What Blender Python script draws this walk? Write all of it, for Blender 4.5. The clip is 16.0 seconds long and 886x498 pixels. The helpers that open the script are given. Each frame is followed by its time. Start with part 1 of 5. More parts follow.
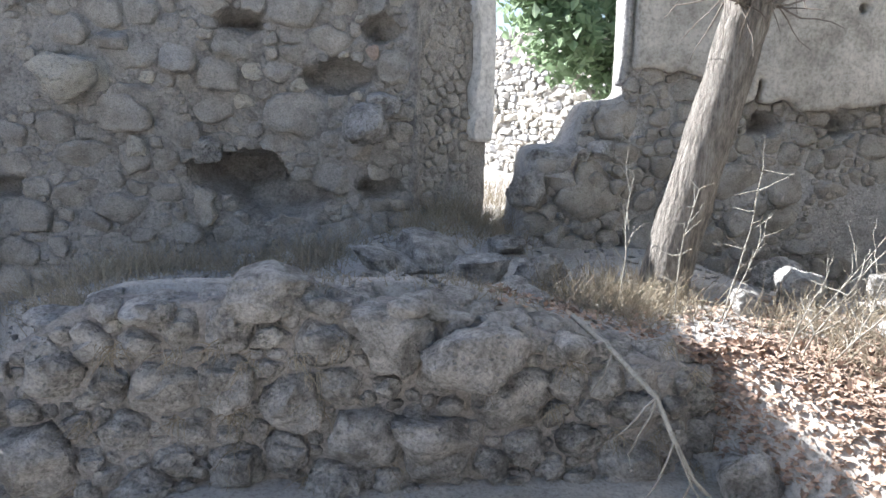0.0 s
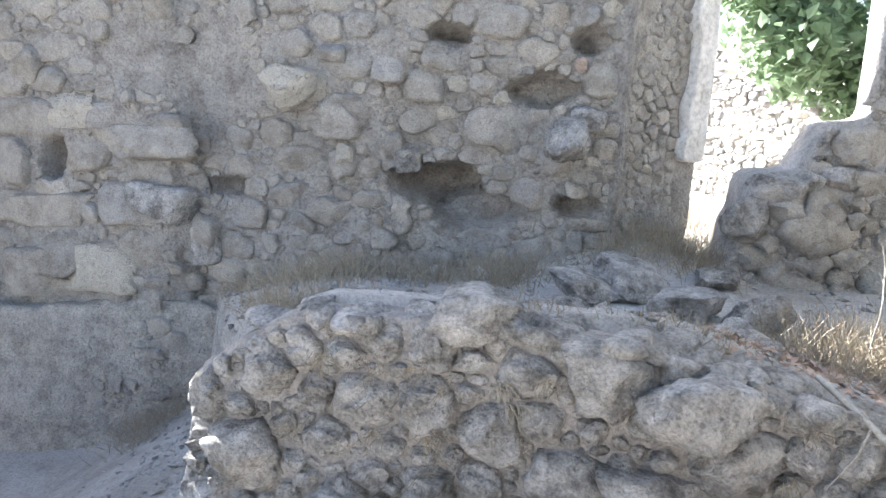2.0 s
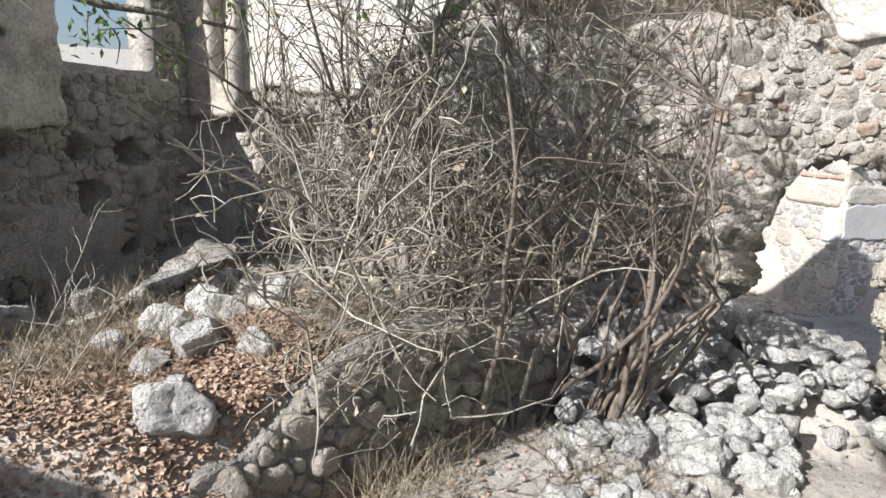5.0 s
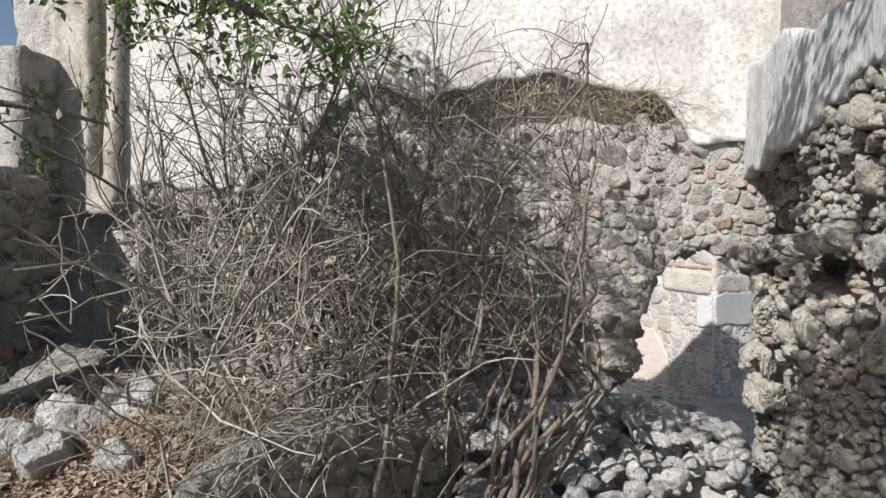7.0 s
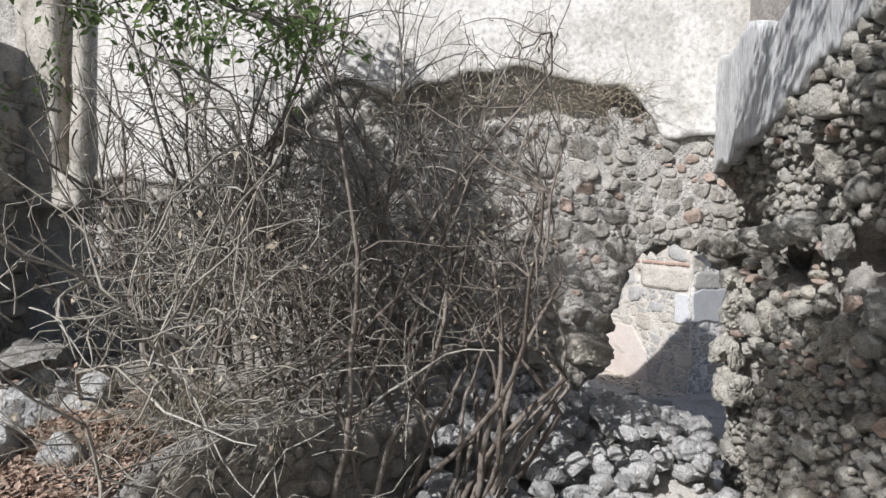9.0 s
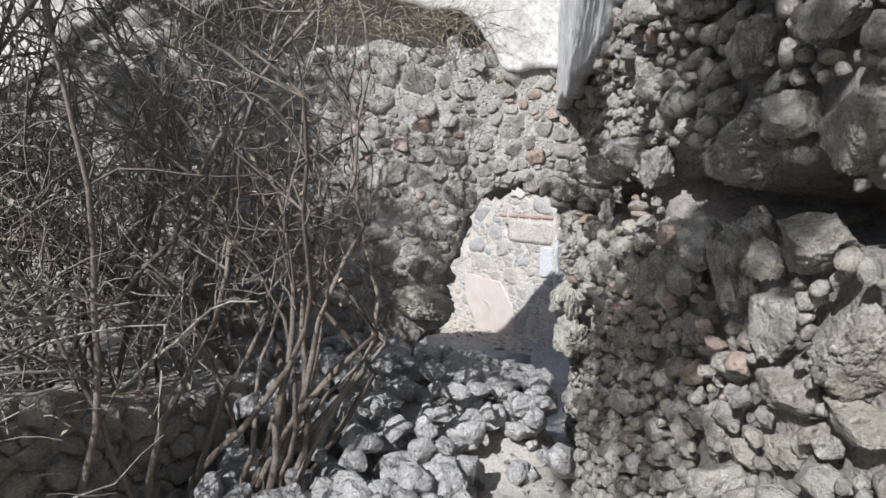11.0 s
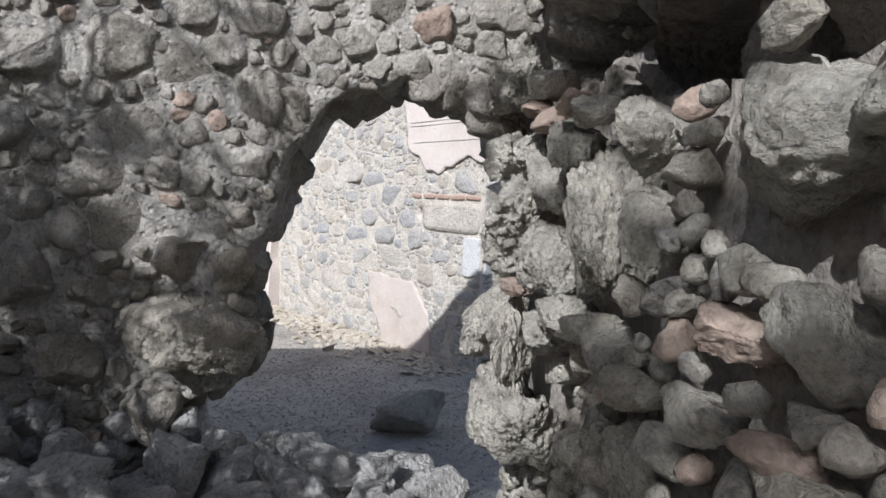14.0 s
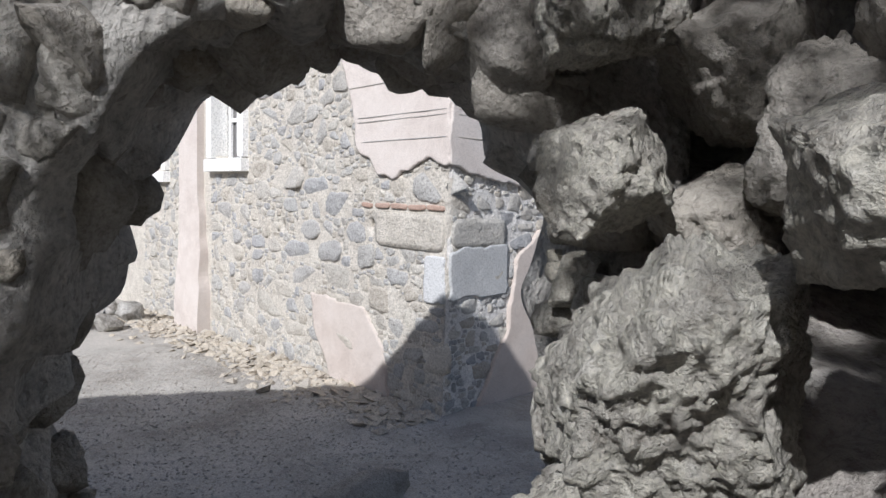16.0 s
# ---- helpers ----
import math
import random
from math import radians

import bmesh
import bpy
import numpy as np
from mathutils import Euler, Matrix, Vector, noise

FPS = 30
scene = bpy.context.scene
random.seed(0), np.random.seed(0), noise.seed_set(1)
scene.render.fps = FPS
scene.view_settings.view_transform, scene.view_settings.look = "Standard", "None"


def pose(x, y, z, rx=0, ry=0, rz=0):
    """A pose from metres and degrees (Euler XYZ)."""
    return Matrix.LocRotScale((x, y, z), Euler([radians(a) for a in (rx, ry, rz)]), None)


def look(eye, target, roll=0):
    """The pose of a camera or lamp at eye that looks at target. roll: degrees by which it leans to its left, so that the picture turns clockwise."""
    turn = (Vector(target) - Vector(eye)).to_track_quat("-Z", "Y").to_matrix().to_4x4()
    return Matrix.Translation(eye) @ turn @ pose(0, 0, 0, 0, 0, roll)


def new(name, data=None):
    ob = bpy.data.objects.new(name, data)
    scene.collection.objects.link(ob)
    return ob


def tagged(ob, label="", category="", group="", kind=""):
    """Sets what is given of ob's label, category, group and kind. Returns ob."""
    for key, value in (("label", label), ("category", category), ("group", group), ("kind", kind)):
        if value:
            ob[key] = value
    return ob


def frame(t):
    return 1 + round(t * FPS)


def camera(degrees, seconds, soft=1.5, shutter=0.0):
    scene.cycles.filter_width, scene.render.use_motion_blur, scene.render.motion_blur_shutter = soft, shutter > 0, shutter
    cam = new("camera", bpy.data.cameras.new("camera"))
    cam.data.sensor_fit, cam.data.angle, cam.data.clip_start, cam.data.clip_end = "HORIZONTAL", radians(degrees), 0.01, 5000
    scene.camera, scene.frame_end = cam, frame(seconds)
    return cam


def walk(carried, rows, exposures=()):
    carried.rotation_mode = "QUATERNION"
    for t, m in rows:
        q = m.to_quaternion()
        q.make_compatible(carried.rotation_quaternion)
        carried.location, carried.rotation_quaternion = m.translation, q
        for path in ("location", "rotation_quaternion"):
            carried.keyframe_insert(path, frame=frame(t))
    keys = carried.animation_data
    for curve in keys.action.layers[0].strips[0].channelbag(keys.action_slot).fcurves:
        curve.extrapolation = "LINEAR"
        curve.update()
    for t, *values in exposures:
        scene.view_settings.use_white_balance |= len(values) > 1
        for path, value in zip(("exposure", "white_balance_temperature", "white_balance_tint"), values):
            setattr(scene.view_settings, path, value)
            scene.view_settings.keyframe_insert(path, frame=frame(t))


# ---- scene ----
cam = camera(68.6, 16.0)
PATH = [
    (0, (0.047, -0.028, 1.499), (0.221, 1.917, 1.066), 1.2),
    (0.5, (-0.064, 0.125, 1.47), (-0.188, 2.074, 1.042), 1.7),
    (1, (-0.181, 0.112, 1.48), (-0.545, 2.031, 1.05), 2.9),
    (1.5, (-0.214, 0.092, 1.487), (-0.639, 1.999, 1.059), 3.1),
    (2, (-0.14, 0.138, 1.519), (-0.475, 2.064, 1.1), 2.5),
    (2.5, (-0.028, 0.147, 1.608), (-0.189, 2.096, 1.189), 1.3),
    (3, (0.029, 0.073, 1.696), (0.429, 1.985, 1.267), 2.4),
    (3.5, (0.11, 0.183, 1.65), (0.994, 1.93, 1.243), 2.3),
    (4, (0.102, 0.102, 1.71), (1.38, 1.583, 1.294), 1.6),
    (4.5, (0.005, -0.001, 1.732), (1.641, 1.077, 1.328), 2.1),
    (5, (-0.024, -0.085, 1.666), (1.824, 0.587, 1.296), 1.8),
    (7.5, (0.043, -0.175, 1.65), (2.003, 0.219, 1.592), 1.3),
    (8, (0.063, -0.177, 1.649), (2.026, 0.203, 1.591), 1.4),
    (10.5, (0.345, -0.661, 1.486), (2.324, -0.43, 1.322), 1.2),
    (11, (0.713, -0.753, 1.452), (2.706, -0.721, 1.281), 1.3),
    (11.5, (1.104, -0.887, 1.394), (3.095, -0.965, 1.218), 1.5),
    (12, (1.564, -1.048, 1.388), (3.555, -1.136, 1.215), 1.8),
    (12.5, (2.035, -1.123, 1.327), (4.025, -1.225, 1.153), 2.0),
    (13, (2.529, -1.164, 1.277), (4.518, -1.283, 1.105), 2.1),
    (13.5, (2.927, -1.235, 1.2), (4.916, -1.367, 1.036), 2.3),
    (14, (3.36, -1.218, 1.131), (5.345, -1.394, 0.963), 2.3),
    (14.5, (3.768, -1.154, 1.155), (5.743, -1.422, 0.99), 1.8),
    (15, (4.056, -1.177, 1.158), (6.027, -1.475, 0.996), 1.6),
    (15.5, (4.435, -1.229, 1.183), (6.404, -1.537, 1.014), 1.5),
    (16, (4.73, -1.278, 1.231), (6.697, -1.602, 1.066), 1.6),
]
EXPOSURES = [(0, 1.95, 5850, 12), (0.5, 2.55, 5980, 12), (1.5, 2.6, 5980, 12), (2.0, 2.85, 5980, 12), (2.5, 2.7, 6000, 12), (3.0, 2.3, 6050, 11), (3.5, 1.7, 6150, 11), (4.3, 1.15, 6250, 12), (5.2, 0.7, 6250, 12), (8.0, 0.25, 6100, 12), (10.5, 0.2, 5850, 12), (12, 0.2, 5850, 12), (14, 0.15, 5850, 12), (15, 0.05, 5850, 12), (16, 0.05, 5850, 12)]
walk(cam, [(t, look(eye, target, roll)) for t, eye, target, roll in PATH], EXPOSURES)

# ---- world, sun, exposure ----
SUN_TRAVEL = Vector((0.835, -0.55, -0.73)).normalized()
world = bpy.data.worlds.new("sky")
scene.world = world
world.use_nodes = True
wn = world.node_tree.nodes
wn.clear()
sky = wn.new("ShaderNodeTexSky")
sky.sky_type = "NISHITA"
sky.sun_disc = False
sky.sun_elevation = math.asin(-SUN_TRAVEL.z)
sky.sun_rotation = math.atan2(-SUN_TRAVEL.x, -SUN_TRAVEL.y)
sky.dust_density = 2.0
bg = wn.new("ShaderNodeBackground")
bg.inputs["Strength"].default_value = 0.075
wout = wn.new("ShaderNodeOutputWorld")
world.node_tree.links.new(sky.outputs[0], bg.inputs[0])
world.node_tree.links.new(bg.outputs[0], wout.inputs[0])
sun = new("sun", bpy.data.lights.new("sun", "SUN"))
sun.data.energy = 5.0
sun.data.angle = radians(0.55)
sun.data.color = (1.0, 0.96, 0.90)
sun.matrix_world = look((0, 0, 30), Vector((0, 0, 30)) + SUN_TRAVEL)


# ---- materials ----
def ramp(nodes, stops):
    r = nodes.new("ShaderNodeValToRGB")
    el = r.color_ramp.elements
    while len(el) < len(stops):
        el.new(0.5)
    for e, (p, c) in zip(el, stops):
        e.position, e.color = p, (*c, 1)
    return r


def surface(name, pieces, stains, stain_scale=3.0, stain=0.5, grain=40.0, bump=0.5, pits=0.0, rough=0.9, coarse=9.0, along=1.0):
    """pieces: colours picked per piece; stains: colours of the cloudy variation; bump from coarse and fine noise, with pits."""
    m = bpy.data.materials.new(name)
    m.use_nodes = True
    t = m.node_tree
    n, lk = t.nodes, t.links
    n.clear()
    out, bsdf = n.new("ShaderNodeOutputMaterial"), n.new("ShaderNodeBsdfPrincipled")
    lk.new(bsdf.outputs[0], out.inputs[0])
    geo, info = n.new("ShaderNodeNewGeometry"), n.new("ShaderNodeObjectInfo")
    where = n.new("ShaderNodeVectorMath")
    where.operation = "MULTIPLY"
    where.inputs[1].default_value = (1, 1, along)
    lk.new(geo.outputs["Position"], where.inputs[0])
    add = n.new("ShaderNodeMath")
    add.operation = "ADD"
    lk.new(geo.outputs["Random Per Island"], add.inputs[0])
    lk.new(info.outputs["Random"], add.inputs[1])
    frac = n.new("ShaderNodeMath")
    frac.operation = "FRACT"
    lk.new(add.outputs[0], frac.inputs[0])
    base = ramp(n, [(i / max(1, len(pieces) - 1), c) for i, c in enumerate(pieces)])
    lk.new(frac.outputs[0], base.inputs[0])
    n1 = n.new("ShaderNodeTexNoise")
    n1.inputs["Scale"].default_value, n1.inputs["Detail"].default_value, n1.inputs["Roughness"].default_value = stain_scale, 8, 0.72
    lk.new(where.outputs[0], n1.inputs["Vector"])
    st = ramp(n, [(0.37 + 0.26 * i / max(1, len(stains) - 1), c) for i, c in enumerate(stains)])
    lk.new(n1.outputs[0], st.inputs[0])
    mix = n.new("ShaderNodeMix")
    mix.data_type = "RGBA"
    mix.inputs[0].default_value = stain
    lk.new(base.outputs[0], mix.inputs[6])
    lk.new(st.outputs[0], mix.inputs[7])
    n2 = n.new("ShaderNodeTexNoise")
    n2.inputs["Scale"].default_value, n2.inputs["Detail"].default_value, n2.inputs["Roughness"].default_value = grain, 5, 0.7
    lk.new(where.outputs[0], n2.inputs["Vector"])
    sp = ramp(n, [(0.34, (0.6, 0.59, 0.57)), (0.5, (1, 1, 1)), (0.66, (1.22, 1.2, 1.17))])
    lk.new(n2.outputs[0], sp.inputs[0])
    mul = n.new("ShaderNodeMix")
    mul.data_type, mul.blend_type = "RGBA", "MULTIPLY"
    mul.inputs[0].default_value = 0.8
    lk.new(mix.outputs[2], mul.inputs[6])
    lk.new(sp.outputs[0], mul.inputs[7])
    lk.new(mul.outputs[2], bsdf.inputs["Base Color"])
    bsdf.inputs["Roughness"].default_value = rough
    bsdf.inputs["Specular IOR Level"].default_value = 0.25
    n3 = n.new("ShaderNodeTexNoise")
    n3.inputs["Scale"].default_value, n3.inputs["Detail"].default_value, n3.inputs["Roughness"].default_value = coarse, 8, 0.68
    lk.new(where.outputs[0], n3.inputs["Vector"])
    fine_mul = n.new("ShaderNodeMath")
    fine_mul.operation = "MULTIPLY_ADD"
    fine_mul.inputs[1].default_value = 0.16
    lk.new(n2.outputs[0], fine_mul.inputs[0])
    lk.new(n3.outputs[0], fine_mul.inputs[2])
    height = fine_mul.outputs[0]
    if pits:
        vor = n.new("ShaderNodeTexVoronoi")
        vor.inputs["Scale"].default_value = 30
        lk.new(where.outputs[0], vor.inputs["Vector"])
        hole = n.new("ShaderNodeMapRange")
        hole.inputs[1].default_value, hole.inputs[2].default_value = 0.0, 0.35
        hole.inputs[3].default_value, hole.inputs[4].default_value = -pits, 0.0
        lk.new(vor.outputs["Distance"], hole.inputs[0])
        plus = n.new("ShaderNodeMath")
        lk.new(height, plus.inputs[0])
        lk.new(hole.outputs[0], plus.inputs[1])
        height = plus.outputs[0]
    bp = n.new("ShaderNodeBump")
    bp.inputs["Strength"].default_value, bp.inputs["Distance"].default_value = bump, 0.05
    lk.new(height, bp.inputs["Height"])
    lk.new(bp.outputs[0], bsdf.inputs["Normal"])
    return m


GREYS = [(0.31, 0.30, 0.28), (0.42, 0.405, 0.375), (0.35, 0.34, 0.325), (0.48, 0.455, 0.41), (0.28, 0.265, 0.245), (0.44, 0.42, 0.39)]
limestone = surface("limestone", GREYS, [(0.10, 0.09, 0.075), (0.42, 0.40, 0.365), (0.68, 0.66, 0.62)], 7, 0.66, 70, 1.2, 0.32, 0.92, 15)
wall_stone = surface("wall_stone", [(0.30, 0.275, 0.24), (0.41, 0.38, 0.335), (0.33, 0.305, 0.265), (0.46, 0.415, 0.345), (0.26, 0.24, 0.21), (0.38, 0.355, 0.32)], [(0.19, 0.17, 0.14), (0.36, 0.335, 0.295), (0.48, 0.45, 0.40)], 6, 0.55, 90, 0.9, 0.15, 0.93, 11)
east_stone = surface("east_stone", [(0.36, 0.34, 0.305), (0.46, 0.43, 0.385), (0.31, 0.29, 0.255), (0.42, 0.39, 0.34)], [(0.20, 0.185, 0.16), (0.40, 0.38, 0.34), (0.54, 0.515, 0.47)], 7, 0.55, 90, 0.9, 0.2, 0.93, 12)
pebble_stone = surface("pebble_stone", [(0.36, 0.34, 0.31), (0.30, 0.28, 0.25), (0.47, 0.42, 0.34), (0.40, 0.38, 0.35), (0.41, 0.345, 0.285), (0.33, 0.31, 0.28), (0.50, 0.46, 0.38), (0.31, 0.27, 0.22)], [(0.14, 0.13, 0.11), (0.36, 0.35, 0.31), (0.62, 0.61, 0.54)], 14, 0.55, 150, 0.75, 0.4, 0.92, 26)
red_stone = surface("red_stone", [(0.38, 0.285, 0.23), (0.46, 0.36, 0.295), (0.34, 0.245, 0.195)], [(0.22, 0.17, 0.14), (0.48, 0.41, 0.35)], 8, 0.5, 60, 0.6, 0.2, 0.92, 16)
pale_stone = surface("pale_stone", [(0.62, 0.57, 0.47), (0.55, 0.52, 0.45)], [(0.40, 0.36, 0.29), (0.66, 0.62, 0.53)], 11, 0.5, 150, 1.0, 0.45, 0.92, 24)
boulder_stone = surface("boulder_stone", [(0.53, 0.505, 0.45), (0.45, 0.425, 0.385), (0.57, 0.535, 0.465), (0.42, 0.40, 0.365)], [(0.25, 0.225, 0.185), (0.50, 0.475, 0.42), (0.62, 0.595, 0.50), (0.72, 0.695, 0.625)], 12, 0.6, 130, 1.0, 0.4, 0.92, 22)
# pale limestone, lightened further in colour to pass for sunlight on heap and mound
white_sunlit_rubble = surface("white_sunlit_rubble", [(0.54, 0.535, 0.52), (0.66, 0.65, 0.63), (0.45, 0.445, 0.44), (0.60, 0.585, 0.56)], [(0.32, 0.315, 0.30), (0.64, 0.63, 0.605)], 6, 0.45, 60, 1.0, 0.3, 0.92, 18)
mortar = surface("mortar", [(0.31, 0.285, 0.25)], [(0.17, 0.15, 0.125), (0.32, 0.295, 0.26), (0.42, 0.39, 0.345)], 5, 0.7, 50, 1.0, 0.3, 0.95, 16)
earth = surface("earth", [(0.20, 0.165, 0.125)], [(0.09, 0.075, 0.055), (0.21, 0.175, 0.135), (0.30, 0.26, 0.21)], 6, 0.7, 60, 0.8, 0.2, 0.97, 18)
light_mortar = surface("light_mortar", [(0.38, 0.35, 0.30)], [(0.22, 0.20, 0.17), (0.40, 0.37, 0.32), (0.52, 0.49, 0.43)], 6, 0.7, 60, 1.0, 0.4, 0.95, 18)
plaster = surface("plaster", [(0.40, 0.365, 0.31)], [(0.19, 0.165, 0.13), (0.37, 0.34, 0.285), (0.50, 0.465, 0.405)], 3.6, 0.75, 34, 0.5, 0.0, 0.9, 8)
white_plaster = surface("white_plaster", [(0.56, 0.54, 0.50)], [(0.36, 0.34, 0.30), (0.56, 0.54, 0.50), (0.64, 0.62, 0.585)], 2.2, 0.75, 25, 0.4, 0.0, 0.88, 7)
grey_plaster = surface("grey_plaster", [(0.48, 0.48, 0.475)], [(0.27, 0.27, 0.265), (0.48, 0.48, 0.475), (0.57, 0.57, 0.555)], 5, 0.75, 40, 0.45, 0.0, 0.9, 9, 0.3)
cement = surface("cement", [(0.29, 0.295, 0.295)], [(0.25, 0.25, 0.245), (0.31, 0.315, 0.31)], 4, 0.6, 60, 0.2, 0.0, 0.9, 12)
pink_plaster = surface("pink_plaster", [(0.51, 0.445, 0.395)], [(0.44, 0.37, 0.325), (0.52, 0.455, 0.405), (0.56, 0.50, 0.455)], 2.5, 0.7, 120, 0.08, 0.0, 0.9, 8)
dust = surface("dust", [(0.37, 0.345, 0.305)], [(0.24, 0.215, 0.18), (0.38, 0.355, 0.315), (0.46, 0.43, 0.385)], 1.2, 0.8, 60, 0.6, 0.0, 0.97, 10)
gravel = surface("gravel", [(0.41, 0.385, 0.345), (0.47, 0.445, 0.40), (0.36, 0.34, 0.315), (0.43, 0.40, 0.36)], [(0.28, 0.26, 0.23), (0.44, 0.41, 0.37)], 4, 0.4, 80, 0.5, 0.0, 0.95, 25)
house_stone = surface("house_stone", [(0.50, 0.47, 0.41), (0.34, 0.35, 0.37), (0.58, 0.53, 0.45), (0.43, 0.385, 0.32), (0.38, 0.385, 0.385), (0.61, 0.57, 0.49), (0.30, 0.31, 0.33), (0.52, 0.48, 0.41)], [(0.28, 0.265, 0.24), (0.55, 0.525, 0.48)], 3.5, 0.35, 40, 0.8, 0.0, 0.9, 14)
tan_rubble = surface("tan_rubble", [(0.50, 0.44, 0.35), (0.58, 0.52, 0.43), (0.42, 0.37, 0.30), (0.54, 0.51, 0.46)], [(0.36, 0.31, 0.25), (0.58, 0.53, 0.45)], 5, 0.4, 60, 0.6, 0.0, 0.95, 20)
house_mortar = surface("house_mortar", [(0.58, 0.54, 0.47)], [(0.40, 0.36, 0.31), (0.62, 0.58, 0.51)], 4, 0.6, 40, 0.8, 0.0, 0.93, 14)
brick_red = surface("brick_red", [(0.37, 0.28, 0.23), (0.40, 0.32, 0.27)], [(0.32, 0.18, 0.13), (0.50, 0.34, 0.26)], 6, 0.4, 60, 0.4, 0.0, 0.9, 14)
white_paint = surface("white_paint", [(0.80, 0.80, 0.77)], [(0.66, 0.64, 0.60), (0.82, 0.81, 0.78)], 4, 0.5, 40, 0.1, 0.0, 0.55, 10)
dark_wood = surface("dark_wood", [(0.06, 0.055, 0.05)], [(0.03, 0.03, 0.03), (0.09, 0.08, 0.07)], 5, 0.5, 60, 0.3, 0.0, 0.7, 20)
bark = surface("bark", [(0.27, 0.235, 0.185)], [(0.07, 0.058, 0.045), (0.29, 0.25, 0.20), (0.46, 0.42, 0.355)], 30, 0.75, 110, 1.3, 0.2, 0.95, 42, 0.22)
twig_grey = surface("twig_grey", [(0.20, 0.17, 0.14), (0.27, 0.24, 0.205), (0.14, 0.115, 0.095), (0.22, 0.185, 0.15)], [(0.13, 0.105, 0.085), (0.28, 0.25, 0.215)], 6, 0.35, 60, 0.3, 0.0, 0.9, 20)
twig_pale = surface("twig_pale", [(0.36, 0.335, 0.285), (0.27, 0.245, 0.20), (0.46, 0.44, 0.385)], [(0.20, 0.18, 0.145), (0.43, 0.41, 0.36)], 7, 0.35, 60, 0.3, 0.0, 0.9, 20)
straw = surface("straw", [(0.40, 0.345, 0.25), (0.32, 0.265, 0.19), (0.50, 0.45, 0.345), (0.26, 0.21, 0.15)], [(0.24, 0.195, 0.14), (0.45, 0.395, 0.30)], 5, 0.3, 60, 0.2, 0.0, 0.9, 20)
dry_leaf = surface("dry_leaf", [(0.36, 0.255, 0.19), (0.45, 0.335, 0.26), (0.25, 0.165, 0.12), (0.52, 0.42, 0.335), (0.31, 0.22, 0.165)], [(0.26, 0.17, 0.12), (0.50, 0.37, 0.275)], 8, 0.3, 50, 0.3, 0.0, 0.85, 20)


def foliage(name, pieces):
    m = surface(name, pieces, [pieces[0], pieces[-1]], 3, 0.3, 30, 0.1, 0.0, 0.5, 10)
    n, lk = m.node_tree.nodes, m.node_tree.links
    b = n["Principled BSDF"]
    tr, mx = n.new("ShaderNodeBsdfTranslucent"), n.new("ShaderNodeMixShader")
    tr.inputs[0].default_value = (*[min(1, 2.2 * c) for c in pieces[-1]], 1)
    mx.inputs[0].default_value = 0.35
    lk.new(b.outputs[0], mx.inputs[1])
    lk.new(tr.outputs[0], mx.inputs[2])
    lk.new(mx.outputs[0], n["Material Output"].inputs[0])
    return m


fig_leaf = foliage("fig_leaf", [(0.10, 0.155, 0.08), (0.14, 0.20, 0.11), (0.19, 0.25, 0.15)])
small_leaf = foliage("small_leaf", [(0.06, 0.10, 0.03), (0.10, 0.15, 0.05), (0.14, 0.19, 0.07)])
reed_leaf = foliage("reed_leaf", [(0.12, 0.18, 0.04), (0.17, 0.24, 0.06), (0.20, 0.26, 0.09)])


# ---- helpers of this place ----


def lattice(ix, iy, seed):
    h = (ix.astype(np.int64) * 374761393 + iy.astype(np.int64) * 668265263 + seed * 974634777) & 0xFFFFFFFF
    h = ((h ^ (h >> 13)) * 1274126177) & 0xFFFFFFFF
    return ((h ^ (h >> 16)) & 0xFFFF) / 65535.0


def cloud(x, y, scale, seed=0, octaves=3):
    """Smooth noise from -1 to 1 over the arrays x, y; scale: metres of its largest swell."""
    x, y = np.asarray(x, float), np.asarray(y, float)
    total, amp, norm = 0, 1.0, 0
    for o in range(octaves):
        u, v = x / scale * 2**o + 17.3 * o, y / scale * 2**o - 9.1 * o
        iu, iv = np.floor(u), np.floor(v)
        fu, fv = u - iu, v - iv
        fu, fv = fu * fu * (3 - 2 * fu), fv * fv * (3 - 2 * fv)
        a, b = lattice(iu, iv, seed + o), lattice(iu + 1, iv, seed + o)
        c, d = lattice(iu, iv + 1, seed + o), lattice(iu + 1, iv + 1, seed + o)
        total = total + amp * ((a * (1 - fu) + b * fu) * (1 - fv) + (c * (1 - fu) + d * fu) * fv)
        norm, amp = norm + amp, amp * 0.5
    return total / norm * 2 - 1


def ease(a, b, x):
    t = np.clip((np.asarray(x, float) - a) / (b - a), 0, 1)
    return t * t * (3 - 2 * t)


def mesh_of(name, verts, faces, material, smooth=True):
    me = bpy.data.meshes.new(name)
    me.from_pydata(np.asarray(verts).tolist(), [], faces if isinstance(faces, list) else faces.tolist())
    me.materials.append(material)
    if smooth:
        me.shade_smooth()
    return me


def under(ob, parent):
    ob.parent = parent
    ob.matrix_parent_inverse = parent.matrix_basis.inverted()
    return ob


def part(name, me, parent, label="", kind=""):
    ob = under(new(name, me), parent)
    return tagged(ob, label, kind=kind)


def empty(name, x, y, z):
    ob = new(name)
    ob.matrix_basis = pose(x, y, z)
    return ob


def in_polygon(u, v, poly):
    inside = np.zeros(np.shape(u), bool)
    for (x0, y0), (x1, y1) in zip(poly, poly[1:] + poly[:1]):
        if y0 != y1:
            cross = ((v > y0) != (v > y1)) & (u < (x1 - x0) * (v - y0) / (y1 - y0) + x0)
            inside ^= cross
    return inside


